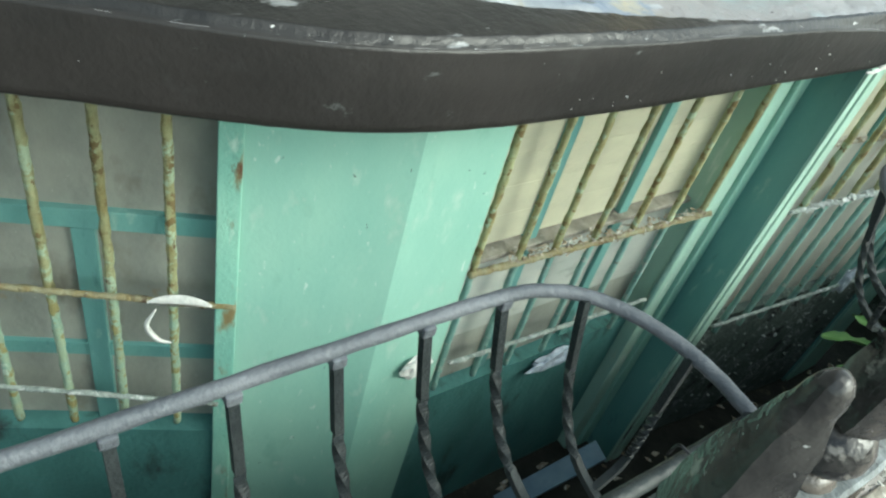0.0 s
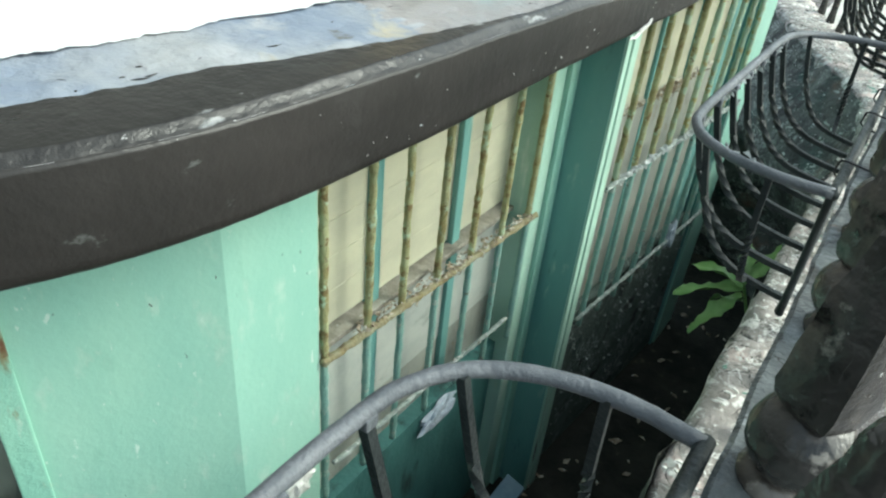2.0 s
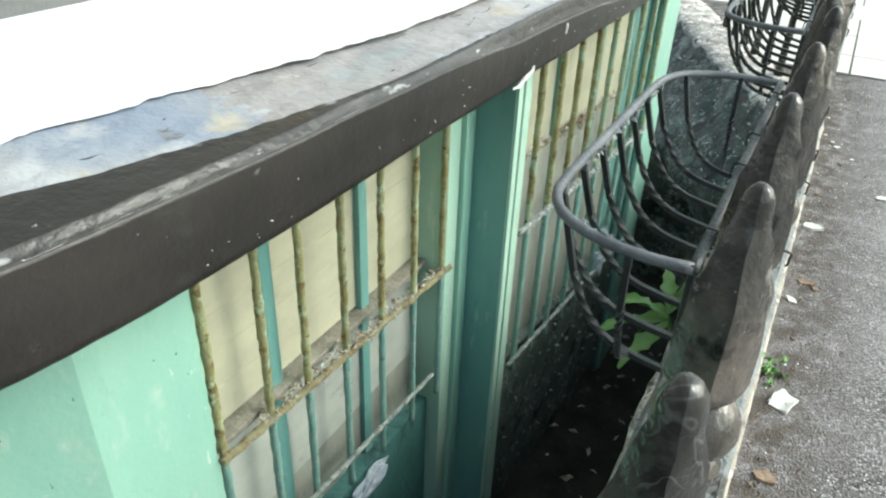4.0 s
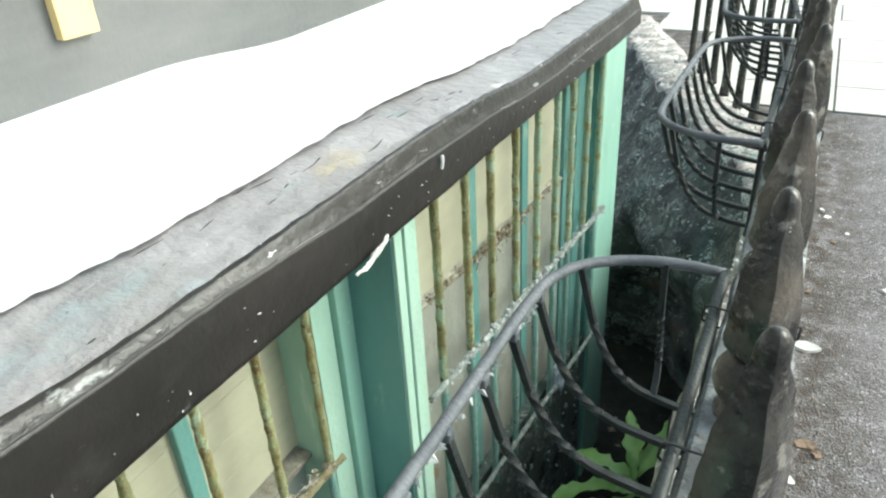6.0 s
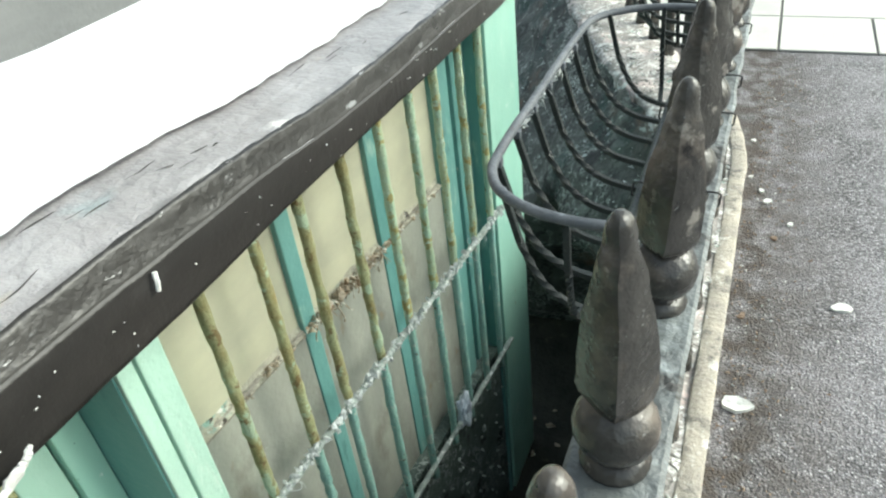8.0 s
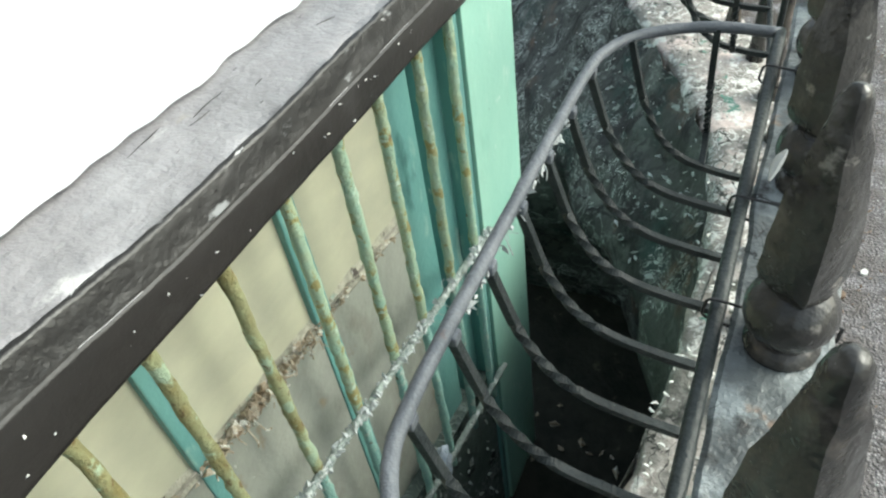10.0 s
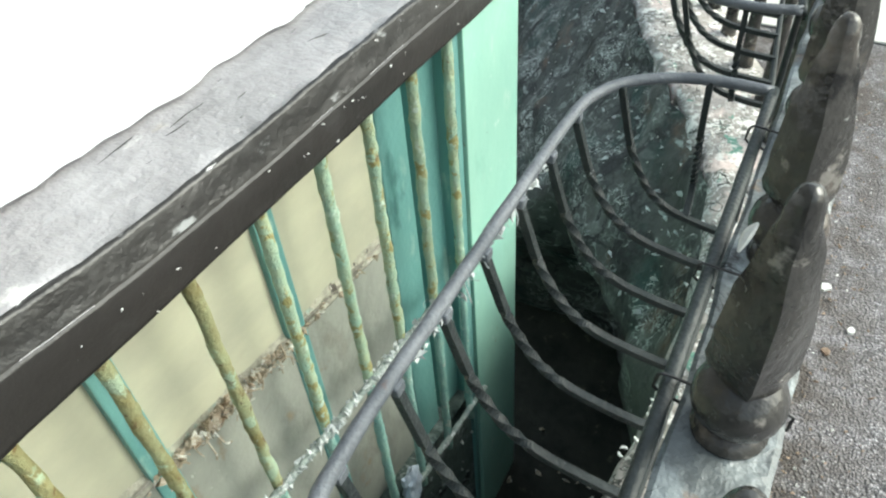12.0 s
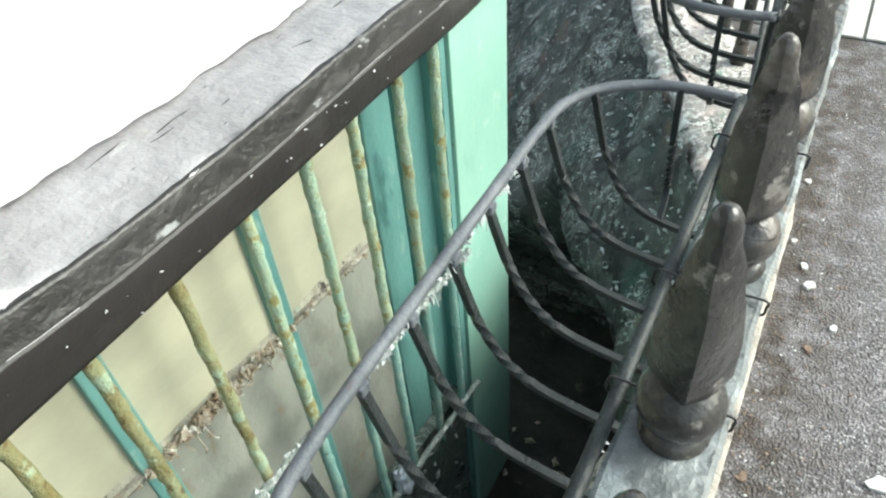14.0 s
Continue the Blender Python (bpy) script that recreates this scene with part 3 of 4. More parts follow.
mull = [1.44, 1.865, 2.275]
w = tagged(new("window_1"), "barred window with cream slatted blinds behind green glazing bars", "window", kind="structure")
for lo, hi in blinds((-1.12, 1.165, -0.02), (-1.08, 2.215, TOP)):
    part("blind_slat", box(lo, hi, 0.001), CREAM, w)
for y in mull:
    part("glazing_bar", box((-1.09, y - 0.022, -0.68), (-1.06, y + 0.022, TOP), 0.004), TEAL, w)
part("glazing_bar", box((-1.09, 1.165, -0.68), (-1.05, 1.195, TOP), 0.004), MINT, w)
part("sill", box((-1.11, 1.167, -0.05), (-1.035, 2.213, -0.03), 0.004), DUST, w, "dusty grey ledge")
part("pane", box((-1.12, 1.165, -0.44), (-1.075, 2.215, -0.052)), GREYPANE, w, "grey white lower pane")
part("pane", box((-1.12, 1.165, -0.68), (-1.078, 2.215, -0.441)), DULL, w, "dark dusty lower pane")

w2 = w = tagged(new("window_2"), "barred window with cream panels and teal glazing bars", "window", kind="structure")
for y0, y1 in ((2.462, 2.88), (2.93, 3.25), (3.30, 3.61)):
    part("pane", box((-0.86, y0, 0.25), (-0.79, y1, TOP)), CREAM, w, "plain cream panel")
    part("pane", box((-0.86, y0, -0.66), (-0.78, y1, 0.228)), DULL, w, "dusty grey lower panel")
for y0, y1, x in ((2.88, 2.93, -0.775), (3.25, 3.30, -0.775), (3.61, 3.71, -0.772), (3.75, 3.845, -0.78)):
    part("glazing_bar", box((-0.86, y0, -0.66), (x, y1, TOP), 0.004), TEAL, w)
part("pane", box((-0.86, 3.71, -0.66), (-0.805, 3.75, TOP)), TEAL, w)
part("sill", box((-0.84, 2.464, 0.226), (-0.779, 3.605, 0.250), 0.002), DUST, w, "narrow ledge with flaking paint")
rows = []
for i in range(150):
    y = 2.466 + 1.136 * i / 149
    n1, n2 = noise.noise(Vector((y * 14, 3, 1))), noise.noise(Vector((y * 55, 8, 2)))
    lift = max(0, 0.006 + 0.012 * n1 + 0.006 * n2)
    rows.append([(-0.7895, y, 0.266 + 0.012 * n1), (-0.787, y, 0.252 + 0.006 * n2), (-0.779 + lift, y, 0.240 + 0.014 * n1 + 0.007 * n2), (-0.781 + lift, y, 0.237 + 0.014 * n1 + 0.007 * n2), (-0.789, y, 0.246)])
part("torn_lip", strip(bmesh.new(), rows), TORN, w, "torn cream paint lifting along the ledge")

w = tagged(new("window_3"), "barred window with grey beige panes and a teal frame", "window", kind="structure")
for lo, hi, mat_, name in (((0.44, -0.12, 0.13), (1.42, -0.07, TOP), DULL, "pane"), ((0.44, -0.12, -0.72), (0.745, -0.07, 0.07), DULL, "pane"), ((0.80, -0.12, -0.72), (1.42, -0.07, 0.07), DULL, "pane"),
                           ((0.44, -0.12, 0.07), (1.42, -0.05, 0.13), TEAL, "glazing_bar"), ((0.745, -0.12, -0.72), (0.80, -0.05, 0.07), TEAL, "glazing_bar"),
                           ((0.42, -0.14, -0.72), (0.46, -0.04, TOP), TEAL, "glazing_bar"), ((0.44, -0.12, -0.42), (1.42, -0.055, -0.37), TEAL, "glazing_bar")):
    part(name, facet_box(bmesh.new(), lo, hi, 0.003 if name == "glazing_bar" else 0), mat_, w)
bm = facet_box(bmesh.new(), (0.40, -0.05, -1.6), (0.455, 0.012, TOP), 0.004)
tagged(mesh("trim_corner", bm, RUSTMINT), "mint edge strip with rust stains", "trim", kind="structure")


# the second window stands slightly canted
CANT = Matrix(((1, 0.085, 0, -0.085 * 3.79), (0, 1, 0, 0), (0, 0, 1, 0), (0, 0, 0, 1)))
for ob in w2.children:
    ob.data.transform(CANT)
bpy.data.objects["trim_plinth"].data.transform(CANT)

# ---- window bars ----
def grille(label, bars, rails):
    g = thing("window_grille", label, "window bars", "window grilles")
    for k, (a, b, r, mat_) in enumerate(bars):
        part("bar", bar(bmesh.new(), a, b, r, 8, 0.35, 0.02, k * 3.1), mat_, g, smooth=True)
    for k, (a, b, r, mat_, tag) in enumerate(rails):
        part("crossrail", bar(bmesh.new(), a, b, r, 6, 0.5, 0.012, 50 + k), mat_, g, tag, smooth=True)
    return g


def cx(y):
    return -0.703 - 0.085 * (3.79 - y)


def bx(y):
    return -0.972 - 0.045 * (2.2 - y)


grille("rusty green painted window bars with a debris covered rail",
       [((bx(y), y, z0), (bx(y), y, z1), 0.0115, m) for y in (1.183, 1.352, 1.50, 1.668, 1.85, 2.03, 2.205) for z0, z1, m in ((TOP, -0.052, RUSTBAR), (-0.052, -0.62, TEALBAR))],
       [((bx(1.165) + 0.008, 1.165, -0.052), (bx(2.25) + 0.008, 2.25, -0.052), 0.0125, RUSTRAIL, "rusty rail covered in debris"), ((bx(1.4) + 0.01, 1.2, -0.47), (bx(2.12) + 0.01, 2.16, -0.49), 0.009, PALEBAR, "pale flaking lower rail")])
grille("chalky green window bars with rust patches",
       [((cx(y), y, z0), (cx(y), y, z1), 0.0128, m) for y in (3.785, 3.653, 3.504, 3.368, 3.211, 3.051, 2.885, 2.737, 2.576) for z0, z1, m in ((TOP - 0.01, 0.018, MINTBAR if y > 3.1 else RUSTBAR), (0.018, -0.70, TEALBAR))],
       [((cx(2.48) + 0.013, 2.48, 0.018), (cx(3.86) + 0.013, 3.86, 0.018), 0.010, PALEBAR, "pale rail hung with cobweb"), ((cx(2.5) + 0.012, 2.5, -0.625), (cx(3.87) + 0.012, 3.87, -0.622), 0.010, PALEBAR, "flaking lower rail")])
grille("rust streaked green window bars",
       [(facet(s, 0.0, z0), facet(s, 0.0, z1), 0.0122, m) for s in (0.56, 0.707, 0.852, 1.0, 1.148, 1.296) for z0, z1, m in ((TOP, -0.09, RUSTBAR), (-0.09, -0.66, MINTBAR))],
       [(facet(0.40, 0.012, -0.115), facet(1.42, 0.012, -0.06), 0.010, RUSTRAIL, "rusty rail"), (facet(0.44, 0.012, -0.55), facet(1.42, 0.012, -0.45), 0.009, PALEBAR, "pale flaking lower rail")])

# ---- railing ----
RZ = 0.822
railing = thing("iron_railing", "black painted iron railing with ball and spearhead finials", "railing")
rail_line = [(-0.002, -1.5), (-0.002, 4.35), (-0.03, 4.55), (-0.10, 4.85), (-0.30, 5.27), (-1.10, 7.0)]
rows = []
for i, (x, y) in enumerate(fine_line(rail_line, 0.03)):
    rows.append([jitter((x + dx, y, z), 0.004, 16, 2) for dx, z in ((-0.046, RZ - 0.014), (-0.048, RZ - 0.004), (-0.043, RZ), (-0.015, RZ + 0.002), (0.015, RZ + 0.002), (0.040, RZ), (0.045, RZ - 0.004), (0.043, RZ - 0.014), (-0.046, RZ - 0.014))])
part("flat_rail", strip(bmesh.new(), rows), FLAT, railing, "flat top rail in cracked grey paint", smooth=False)


def lathe(bm, profile, sides, squash=None, ridges=False):
    rings = []
    for r, z in profile:
        ring = []
        for k in range(sides):
            a = 2 * math.pi * k / sides
            q = squash(a, z) if squash else 1.0
            ring.append(bm.verts.new((r * q * math.cos(a), r * q * math.sin(a), z)))
        rings.append(ring)
    for a, b in zip(rings, rings[1:]):
        for k in range(sides):
            bm.faces.new((a[k], a[(k + 1) % sides], b[(k + 1) % sides], b[k]))
    bm.faces.new(rings[0][::-1])
    bm.faces.new(rings[-1])
    if ridges:
        for a, b in zip(rings, rings[1:]):
            for k in range(0, sides, sides // 4):
                bm.edges.get((a[k], b[k])).smooth = False
    return bm


def mesh_data(name, bm, material):
    bmesh.ops.recalc_face_normals(bm, faces=bm.faces)
    me = bpy.data.meshes.new(name)
    bm.to_mesh(me)
    bm.free()
    me.materials.append(material)
    me.shade_smooth()
    return me


ball_profile = [(0.033, 0.0), (0.034, 0.006), (0.029, 0.011), (0.026, 0.018)] + [(0.0400 * math.cos(a), 0.050 + 0.0385 * math.sin(a)) for a in [radians(-62 + 12 * k) for k in range(12)]]
BALL = mesh_data("ball", lathe(bmesh.new(), ball_profile, 18), FINIAL)
blade_profile = [(0.012, 0.078), (0.027, 0.0816), (0.0325, 0.0884), (0.0345, 0.1009), (0.0352, 0.1175), (0.0345, 0.1362), (0.0325, 0.1591), (0.0288, 0.1841), (0.0245, 0.207), (0.02, 0.2267), (0.016, 0.2423), (0.0137, 0.2486), (0.0128, 0.2548), (0.0127, 0.2621), (0.0112, 0.2704), (0.0082, 0.2766), (0.004, 0.2803)]


def four_ridged(a, z):
    """Square section set on edge, round at the knob."""
    ridged = 0.34 + 0.66 / (abs(math.cos(a)) + abs(math.sin(a)))
    f = min(max((z - 0.230) / 0.016, 0), 1)
    return ridged + (1 - ridged) * f


blade = lathe(bmesh.new(), blade_profile, 16, four_ridged, ridges=True)
for v in blade.verts:
    v.co += 0.0028 * noise.noise_vector(v.co * 38)
BLADE = mesh_data("spearhead", blade, FINIAL)
BALUSTER = mesh_data("baluster", lathe(bmesh.new(), [(0.030, 0.0), (0.028, 0.03), (0.023, 0.07), (0.0195, 0.3), (0.0195, 0.55), (0.021, RZ - 0.016)], 12), FINIAL)


def along_rail(s):
    """The place s metres on from y = 0 along the rail."""
    left = s
    pts = [(-0.002, 0.0)] + rail_line[1:]
    for a, b in zip(pts, pts[1:]):
        d = math.dist(a, b)
        if left <= d:
            return a[0] + (b[0] - a[0]) * left / d, a[1] + (b[1] - a[1]) * left / d
        left -= d
    return pts[-1]


rng = random.Random(4)
for k in range(-4, 26):
    s = 0.374 + 0.239 * k
    x, y = (-0.002, s) if s < 0 else along_rail(s)
    post = new("baluster", BALUSTER)
    post.parent = railing
    post.location = (x, y, 0.025)
    post.scale = (1, 1, (RZ - 0.014 - 0.025) / (RZ - 0.016))
    fin = new("finial", BLADE)
    fin.parent = railing
    fin.location = (x + rng.uniform(-0.003, 0.003), y, RZ)
    fin.rotation_euler = (rng.uniform(-0.03, 0.03), rng.uniform(-0.04, 0.04), 0.15 + rng.uniform(-0.15, 0.15))
    ball = new("ball", BALL)
    ball.parent = fin


# ---- hanging baskets ----
ROD = [(-0.300, 0.825), (-0.286, 0.775), (-0.266, 0.715), (-0.230, 0.655), (-0.185, 0.622), (-0.125, 0.607), (-0.066, 0.600)]
LEN = 0.915


def rod_path(x_top, y):
    f = (x_top + 0.066) / (-0.300 + 0.066)
    return smooth_path([(-0.066 + (x + 0.066) * f, y, z) for x, z in ROD], 6)


def basket():
    b = thing("hanging_basket", "empty grey black wrought iron basket tied inside the railing", "plant basket", "baskets along the railing")
    rim = [(-0.062, 0.0, 0.825), (-0.12, -0.004, 0.825), (-0.19, 0.008, 0.825), (-0.255, 0.045, 0.825), (-0.292, 0.10, 0.825), (-0.303, 0.17, 0.825), (-0.305, 0.3, 0.825), (-0.305, LEN / 2, 0.825)]
    rim = rim + [(x, LEN - y, z) for x, y, z in rim[-2::-1]]
    part("rim", sweep(bmesh.new(), smooth_path(rim, 5), 0.0085, 10, rough=0.12), IRON, b, "round rim tube in grey paint", smooth=True)
    part("back_tube", bar(bmesh.new(), (-0.062, -0.006, 0.825), (-0.062, LEN + 0.006, 0.825), 0.008, 10, 0.12), TWIST, b, "black back tube", smooth=True)
    part("back_bar", bar(bmesh.new(), (-0.066, 0.02, 0.598), (-0.066, LEN - 0.02, 0.598), 0.006, 8, 0.1), TWIST, b, smooth=True)
    for y in (0.02, LEN - 0.02):
        part("back_post", bar(bmesh.new(), (-0.064, y, 0.595), (-0.064, y, 0.825), 0.006, 8, 0.1), TWIST, b, smooth=True)

    def turn(f):
        return 10 * math.pi * min(max((f - 0.30) / 0.34, 0), 1)
    for k in range(7):
        part("rod", sweep(bmesh.new(), smooth_path([tuple(p) for p in rod_path(-0.303, 0.15 + 0.1025 * k)], 2), 0.0074, 4, twist=turn), TWIST, b)
    for y, yb in ((0.062, 0.052), (LEN - 0.062, LEN - 0.052)):
        part("rod", sweep(bmesh.new(), smooth_path([tuple(p) for p in rod_path(-0.262, y)], 2), 0.0068, 4, twist=turn), TWIST, b)
    for y, d in ((0.002, 1), (LEN - 0.002, -1)):
        pts = [(-0.148, y, 0.825), (-0.146, y, 0.74), (-0.142, y + 0.004 * d, 0.67), (-0.138, y + 0.02 * d, 0.63), (-0.135, y + 0.058 * d, 0.612)]
        part("rod", sweep(bmesh.new(), smooth_path(pts, 9), 0.0068, 4, twist=turn), TWIST, b)
    for y in [0.15 + 0.1025 * k for k in range(7)]:
        part("weld_lug", box((-0.312, y - 0.008, 0.810), (-0.292, y + 0.008, 0.824), 0.003), IRON, b)
    for y in (0.10, 0.36, 0.52, 0.80):
        loop = [(-0.075, y, 0.826), (-0.070, y, 0.838), (-0.04, y + 0.002, 0.834), (0.0, y + 0.006, 0.829), (0.042, y + 0.01, 0.828), (0.046, y + 0.01, 0.818), (0.038, y + 0.008, 0.804), (-0.03, y, 0.804), (-0.072, y, 0.812)]
        part("cable_tie", sweep(bmesh.new(), smooth_path(loop + loop[:1], 3), 0.0017, 5), RUBBER, b)
    return b


first_basket = basket()
first_basket.location = (0, 1.19, 0)
for y, turned in ((-0.305, 0), (2.665, 0), (3.86, 6)):
    copy_thing(first_basket, pose(0, y, 0, 0, 0, turned))


# ---- plant in the lightwell ----
def leaf_mesh(length, width, lobes, droop, seed):
    """A lobed leaf with a midrib fold, along +x from its stalk."""
    bm = bmesh.new()
    n, rows = 22, []
    r = random.Random(seed)
    for i in range(n + 1):
        f = i / n
        w = width * math.sin(math.pi * min(f * 0.92 + 0.06, 1)) ** 0.8 * (1 - 0.38 * abs(math.sin(lobes * math.pi * f)) * (f < 0.86))
        z = -droop * length * f * f
        x = length * f
        wav = 0.012 * math.sin(9 * f + seed)
        rows.append([(x, -w, z + 0.35 * w + wav), (x, -w * 0.5, z + 0.12 * w), (x, 0, z), (x, w * 0.5, z + 0.12 * w), (x, w * (0.9 + r.uniform(-0.08, 0.08)), z + 0.35 * w - wav)])
    strip(bm, rows)
    low = [[(x, y, z - 0.0012) for x, y, z in row] for row in rows]
    strip(bm, low)
    return bm


plant = thing("weed_plant", "green lobed weed growing from the lightwell wall", "plant", at=(-0.19, 2.72, -0.43))
part("stalk", sweep(bmesh.new(), smooth_path([(0.03, 0.05, -0.10), (0, 0, 0.0), (-0.03, -0.01, 0.08), (-0.06, -0.03, 0.17)], 5), lambda f: 0.008 - 0.003 * f, 7), LEAF, plant, smooth=True)
for k, (at, yaw, pitch, ln, wd, dr) in enumerate((((-0.05, -0.02, 0.14), 196, -8, 0.26, 0.042, 0.25), ((-0.055, -0.03, 0.16), 165, 8, 0.22, 0.044, 0.3), ((-0.05, -0.02, 0.17), 60, 50, 0.24, 0.036, 0.1), ((-0.06, -0.03, 0.17), 110, 42, 0.20, 0.036, 0.2), ((-0.05, -0.02, 0.10), 236, -14, 0.24, 0.042, 0.3), ((-0.04, -0.01, 0.08), 140, -20, 0.2, 0.04, 0.3))):
    ob = part("leaf", leaf_mesh(ln, wd, 4, dr, k), LEAF, plant, smooth=True)
    ob.location, ob.rotation_euler = at, (0, radians(-pitch), radians(yaw))

# ---- cobweb, fluff and debris on the rails and ledges ----
def flakes(bm, places, size, r, flat=0.3):
    """Small crumpled shards."""
    for p in places:
        sz = size * r.uniform(0.4, 1.3)
        m = Matrix.Translation(p) @ Euler((r.uniform(-0.5, 0.5), r.uniform(-0.5, 0.5), r.uniform(0, 6.3))).to_matrix().to_4x4()
        v = [bm.verts.new(m @ Vector((sz * a * r.uniform(0.6, 1.2), sz * b * r.uniform(0.3, 0.8), sz * flat * r.uniform(-0.4, 0.6)))) for a, b in ((-1, 0), (-0.2, -0.8), (1, -0.2), (0.3, 0.7))]
        top = bm.verts.new(m @ Vector((0, 0, sz * flat)))
        for i in range(4):
            bm.faces.new((v[i], v[(i + 1) % 4], top))
        bm.faces.new(v[::-1])
    return bm


def strands(bm, r, start, end, count, spread, thick=0.0011, sag=0.03):
    for _ in range(count):
        a = Vector(start).lerp(Vector(end), r.random()) + Vector([r.uniform(-spread, spread) for _ in range(3)]) * 0.3
        b = a + Vector([r.uniform(-spread, spread) for _ in range(3)]) + Vector((0, 0, -sag * r.random()))
        mid = (a + b) / 2 + Vector([r.uniform(-spread, spread) for _ in range(3)]) * 0.4
        sweep(bm, smooth_path([a, mid, b], 4), thick * r.uniform(0.6, 1.6), 4)
    return bm


r = random.Random(11)
bm = bmesh.new()
for a, b, count in (((cx(2.55) + 0.014, 2.55, 0.022), (cx(3.84) + 0.014, 3.84, 0.022), 420),):
    clumps = [r.gauss(r.choice((0.08, 0.28, 0.36, 0.52, 0.70, 0.95)), 0.05) for _ in range(count // 2)] + [r.random() for _ in range(count // 4)]
    flakes(bm, [Vector(a).lerp(Vector(b), min(max(f, 0), 1)) + Vector((r.uniform(-0.010, 0.012), 0, r.uniform(-0.014, 0.010))) for f in clumps], 0.013, r, 0.9)
    strands(bm, r, a, b, 36, 0.03, 0.0009)
for a, b, count in (((-0.304, 2.95, 0.816), (-0.304, 3.35, 0.816), 80), ((-0.304, 1.5, 0.816), (-0.304, 1.95, 0.816), 70), ((-0.16, 1.19, 0.832), (-0.27, 1.24, 0.832), 8)):
    flakes(bm, [Vector(a).lerp(Vector(b), r.random()) + Vector((r.uniform(-0.006, 0.006), 0, r.uniform(-0.016, 0.002))) for _ in range(count)], 0.009, r, 0.9)
    strands(bm, r, a, b, count // 4, 0.015, 0.0007, 0.02)
tagged(mesh("cobweb", bm, FLUFF), "grey white cobweb and fluff along the window rail", "cobweb", kind="stuff")
bm = bmesh.new()
flakes(bm, [(bx(y) + r.uniform(-0.02, 0.02), y, -0.038 + r.uniform(0, 0.01)) for y in [r.uniform(1.3, 2.22) for _ in range(190)]], 0.012, r, 0.6)
flakes(bm, [(cx(y) - r.uniform(0.055, 0.080), y, 0.247) for y in [min(max(r.gauss(3.05, 0.10), 2.5), 3.5) for _ in range(90)]], 0.015, r, 0.8)
flakes(bm, [(cx(y) - r.uniform(0.055, 0.080), y, 0.247) for y in [r.uniform(2.6, 3.55) for _ in range(60)]], 0.010, r, 0.6)
strands(bm, r, (cx(2.9) - 0.055, 2.9, 0.252), (cx(3.22) - 0.055, 3.22, 0.25), 55, 0.026, 0.0014, 0.03)
strands(bm, r, (bx(1.4), 1.4, -0.04), (bx(2.2), 2.2, -0.04), 60, 0.03, 0.0013)
flakes(bm, [(cx(y) - r.uniform(0.055, 0.075), y, 0.247 + r.uniform(0, 0.012)) for y in [min(max(r.gauss(3.05, 0.07), 2.8), 3.3) for _ in range(70)]], 0.014, r, 1.0)
tagged(mesh("debris", bm, STRAW), "dry twigs and flaked paint on the window ledges", "debris", kind="stuff")
bm = bmesh.new()
for k in range(60):
    y = r.uniform(0.95, 4.1)
    flakes(bm, [(-0.716 + 0.0135 * (y - 1.1) + 0.004, y, FZ + r.uniform(0.015, 0.09) * depth_at(y))], 0.0035, r, 0.8)
tagged(mesh("paint_flecks", bm, PAPER), "white flecks stuck to the black fascia", "flecks", kind="stuff")
def crumpled(name, at, size, material, label, category, seed, flat=(1, 1, 1)):
    bm = bmesh.new()
    bmesh.ops.create_icosphere(bm, subdivisions=3, radius=1)
    for v in bm.verts:
        d = 1 + 0.55 * noise.noise(v.co * 1.6 + Vector((seed, 0, 0))) + 0.25 * noise.noise(v.co * 4 + Vector((0, seed, 0)))
        v.co = Vector((v.co.x * size * d * flat[0], v.co.y * size * d * flat[1], v.co.z * size * d * flat[2]))
    ob = mesh(name, bm, material)
    ob.location = at
    return tagged(ob, label, category)


crumpled("plastic_bag", (-0.725, 3.44, -0.60), 0.05, PLASTIC, "torn pale plastic bag snagged on the lower rail", "bag", 3, (0.5, 0.8, 1.5))
crumpled("blue_rag", (-1.0, 1.79, -0.73), 0.075, PLASTIC, "pale blue rag caught on the window bars", "rag", 5, (0.3, 1.5, 0.6))
crumpled("white_rag", (-1.0, 1.06, -0.42), 0.05, PAPER, "white scrap stuck to the mint panel", "rag", 8, (0.4, 1.0, 0.9))
# feather on the rusty rail
bm = bmesh.new()
rows = []
for i in range(13):
    f = i / 12
    p = facet(0.46 + 0.16 * f, 0.02, -0.105 + 0.012 * math.sin(3 * f))
    w = 0.022 * math.sin(math.pi * f) ** 0.6 + 0.001
    rows.append([p + Vector((0, 0, w)), p + NA * 0.006, p - Vector((0, 0, w)), p - NA * 0.003, p + Vector((0, 0, w))])
tagged(mesh("feather", strip(bmesh.new(), rows), PAPER, smooth=True), "white feather stuck on the rusty window rail", "feather")
bm = sweep(bmesh.new(), smooth_path([facet(0.60, 0.02, -0.13), facet(0.625, 0.025, -0.19), facet(0.60, 0.02, -0.25), facet(0.565, 0.02, -0.262)], 6), lambda f: 0.002 + 0.006 * math.sin(math.pi * f), 6)
tagged(mesh("feather", bm, PAPER, smooth=True), "curled white feather hanging from the rail", "feather")
# wrinkled paint on the weathered top of the fascia, shade put in as black
r = random.Random(31)
bm = bmesh.new()


def on_top(i, u):
    d = (path[i + 1] - path[i - 1]).normalized()
    q = path[i] + Vector((-d.y, d.x, 0)) * u
    return jitter(q + Vector((0, 0, FZ + top_z(u, path[i].y) * depth_at(path[i].y) - 0.0006)), 0.0032, 4)


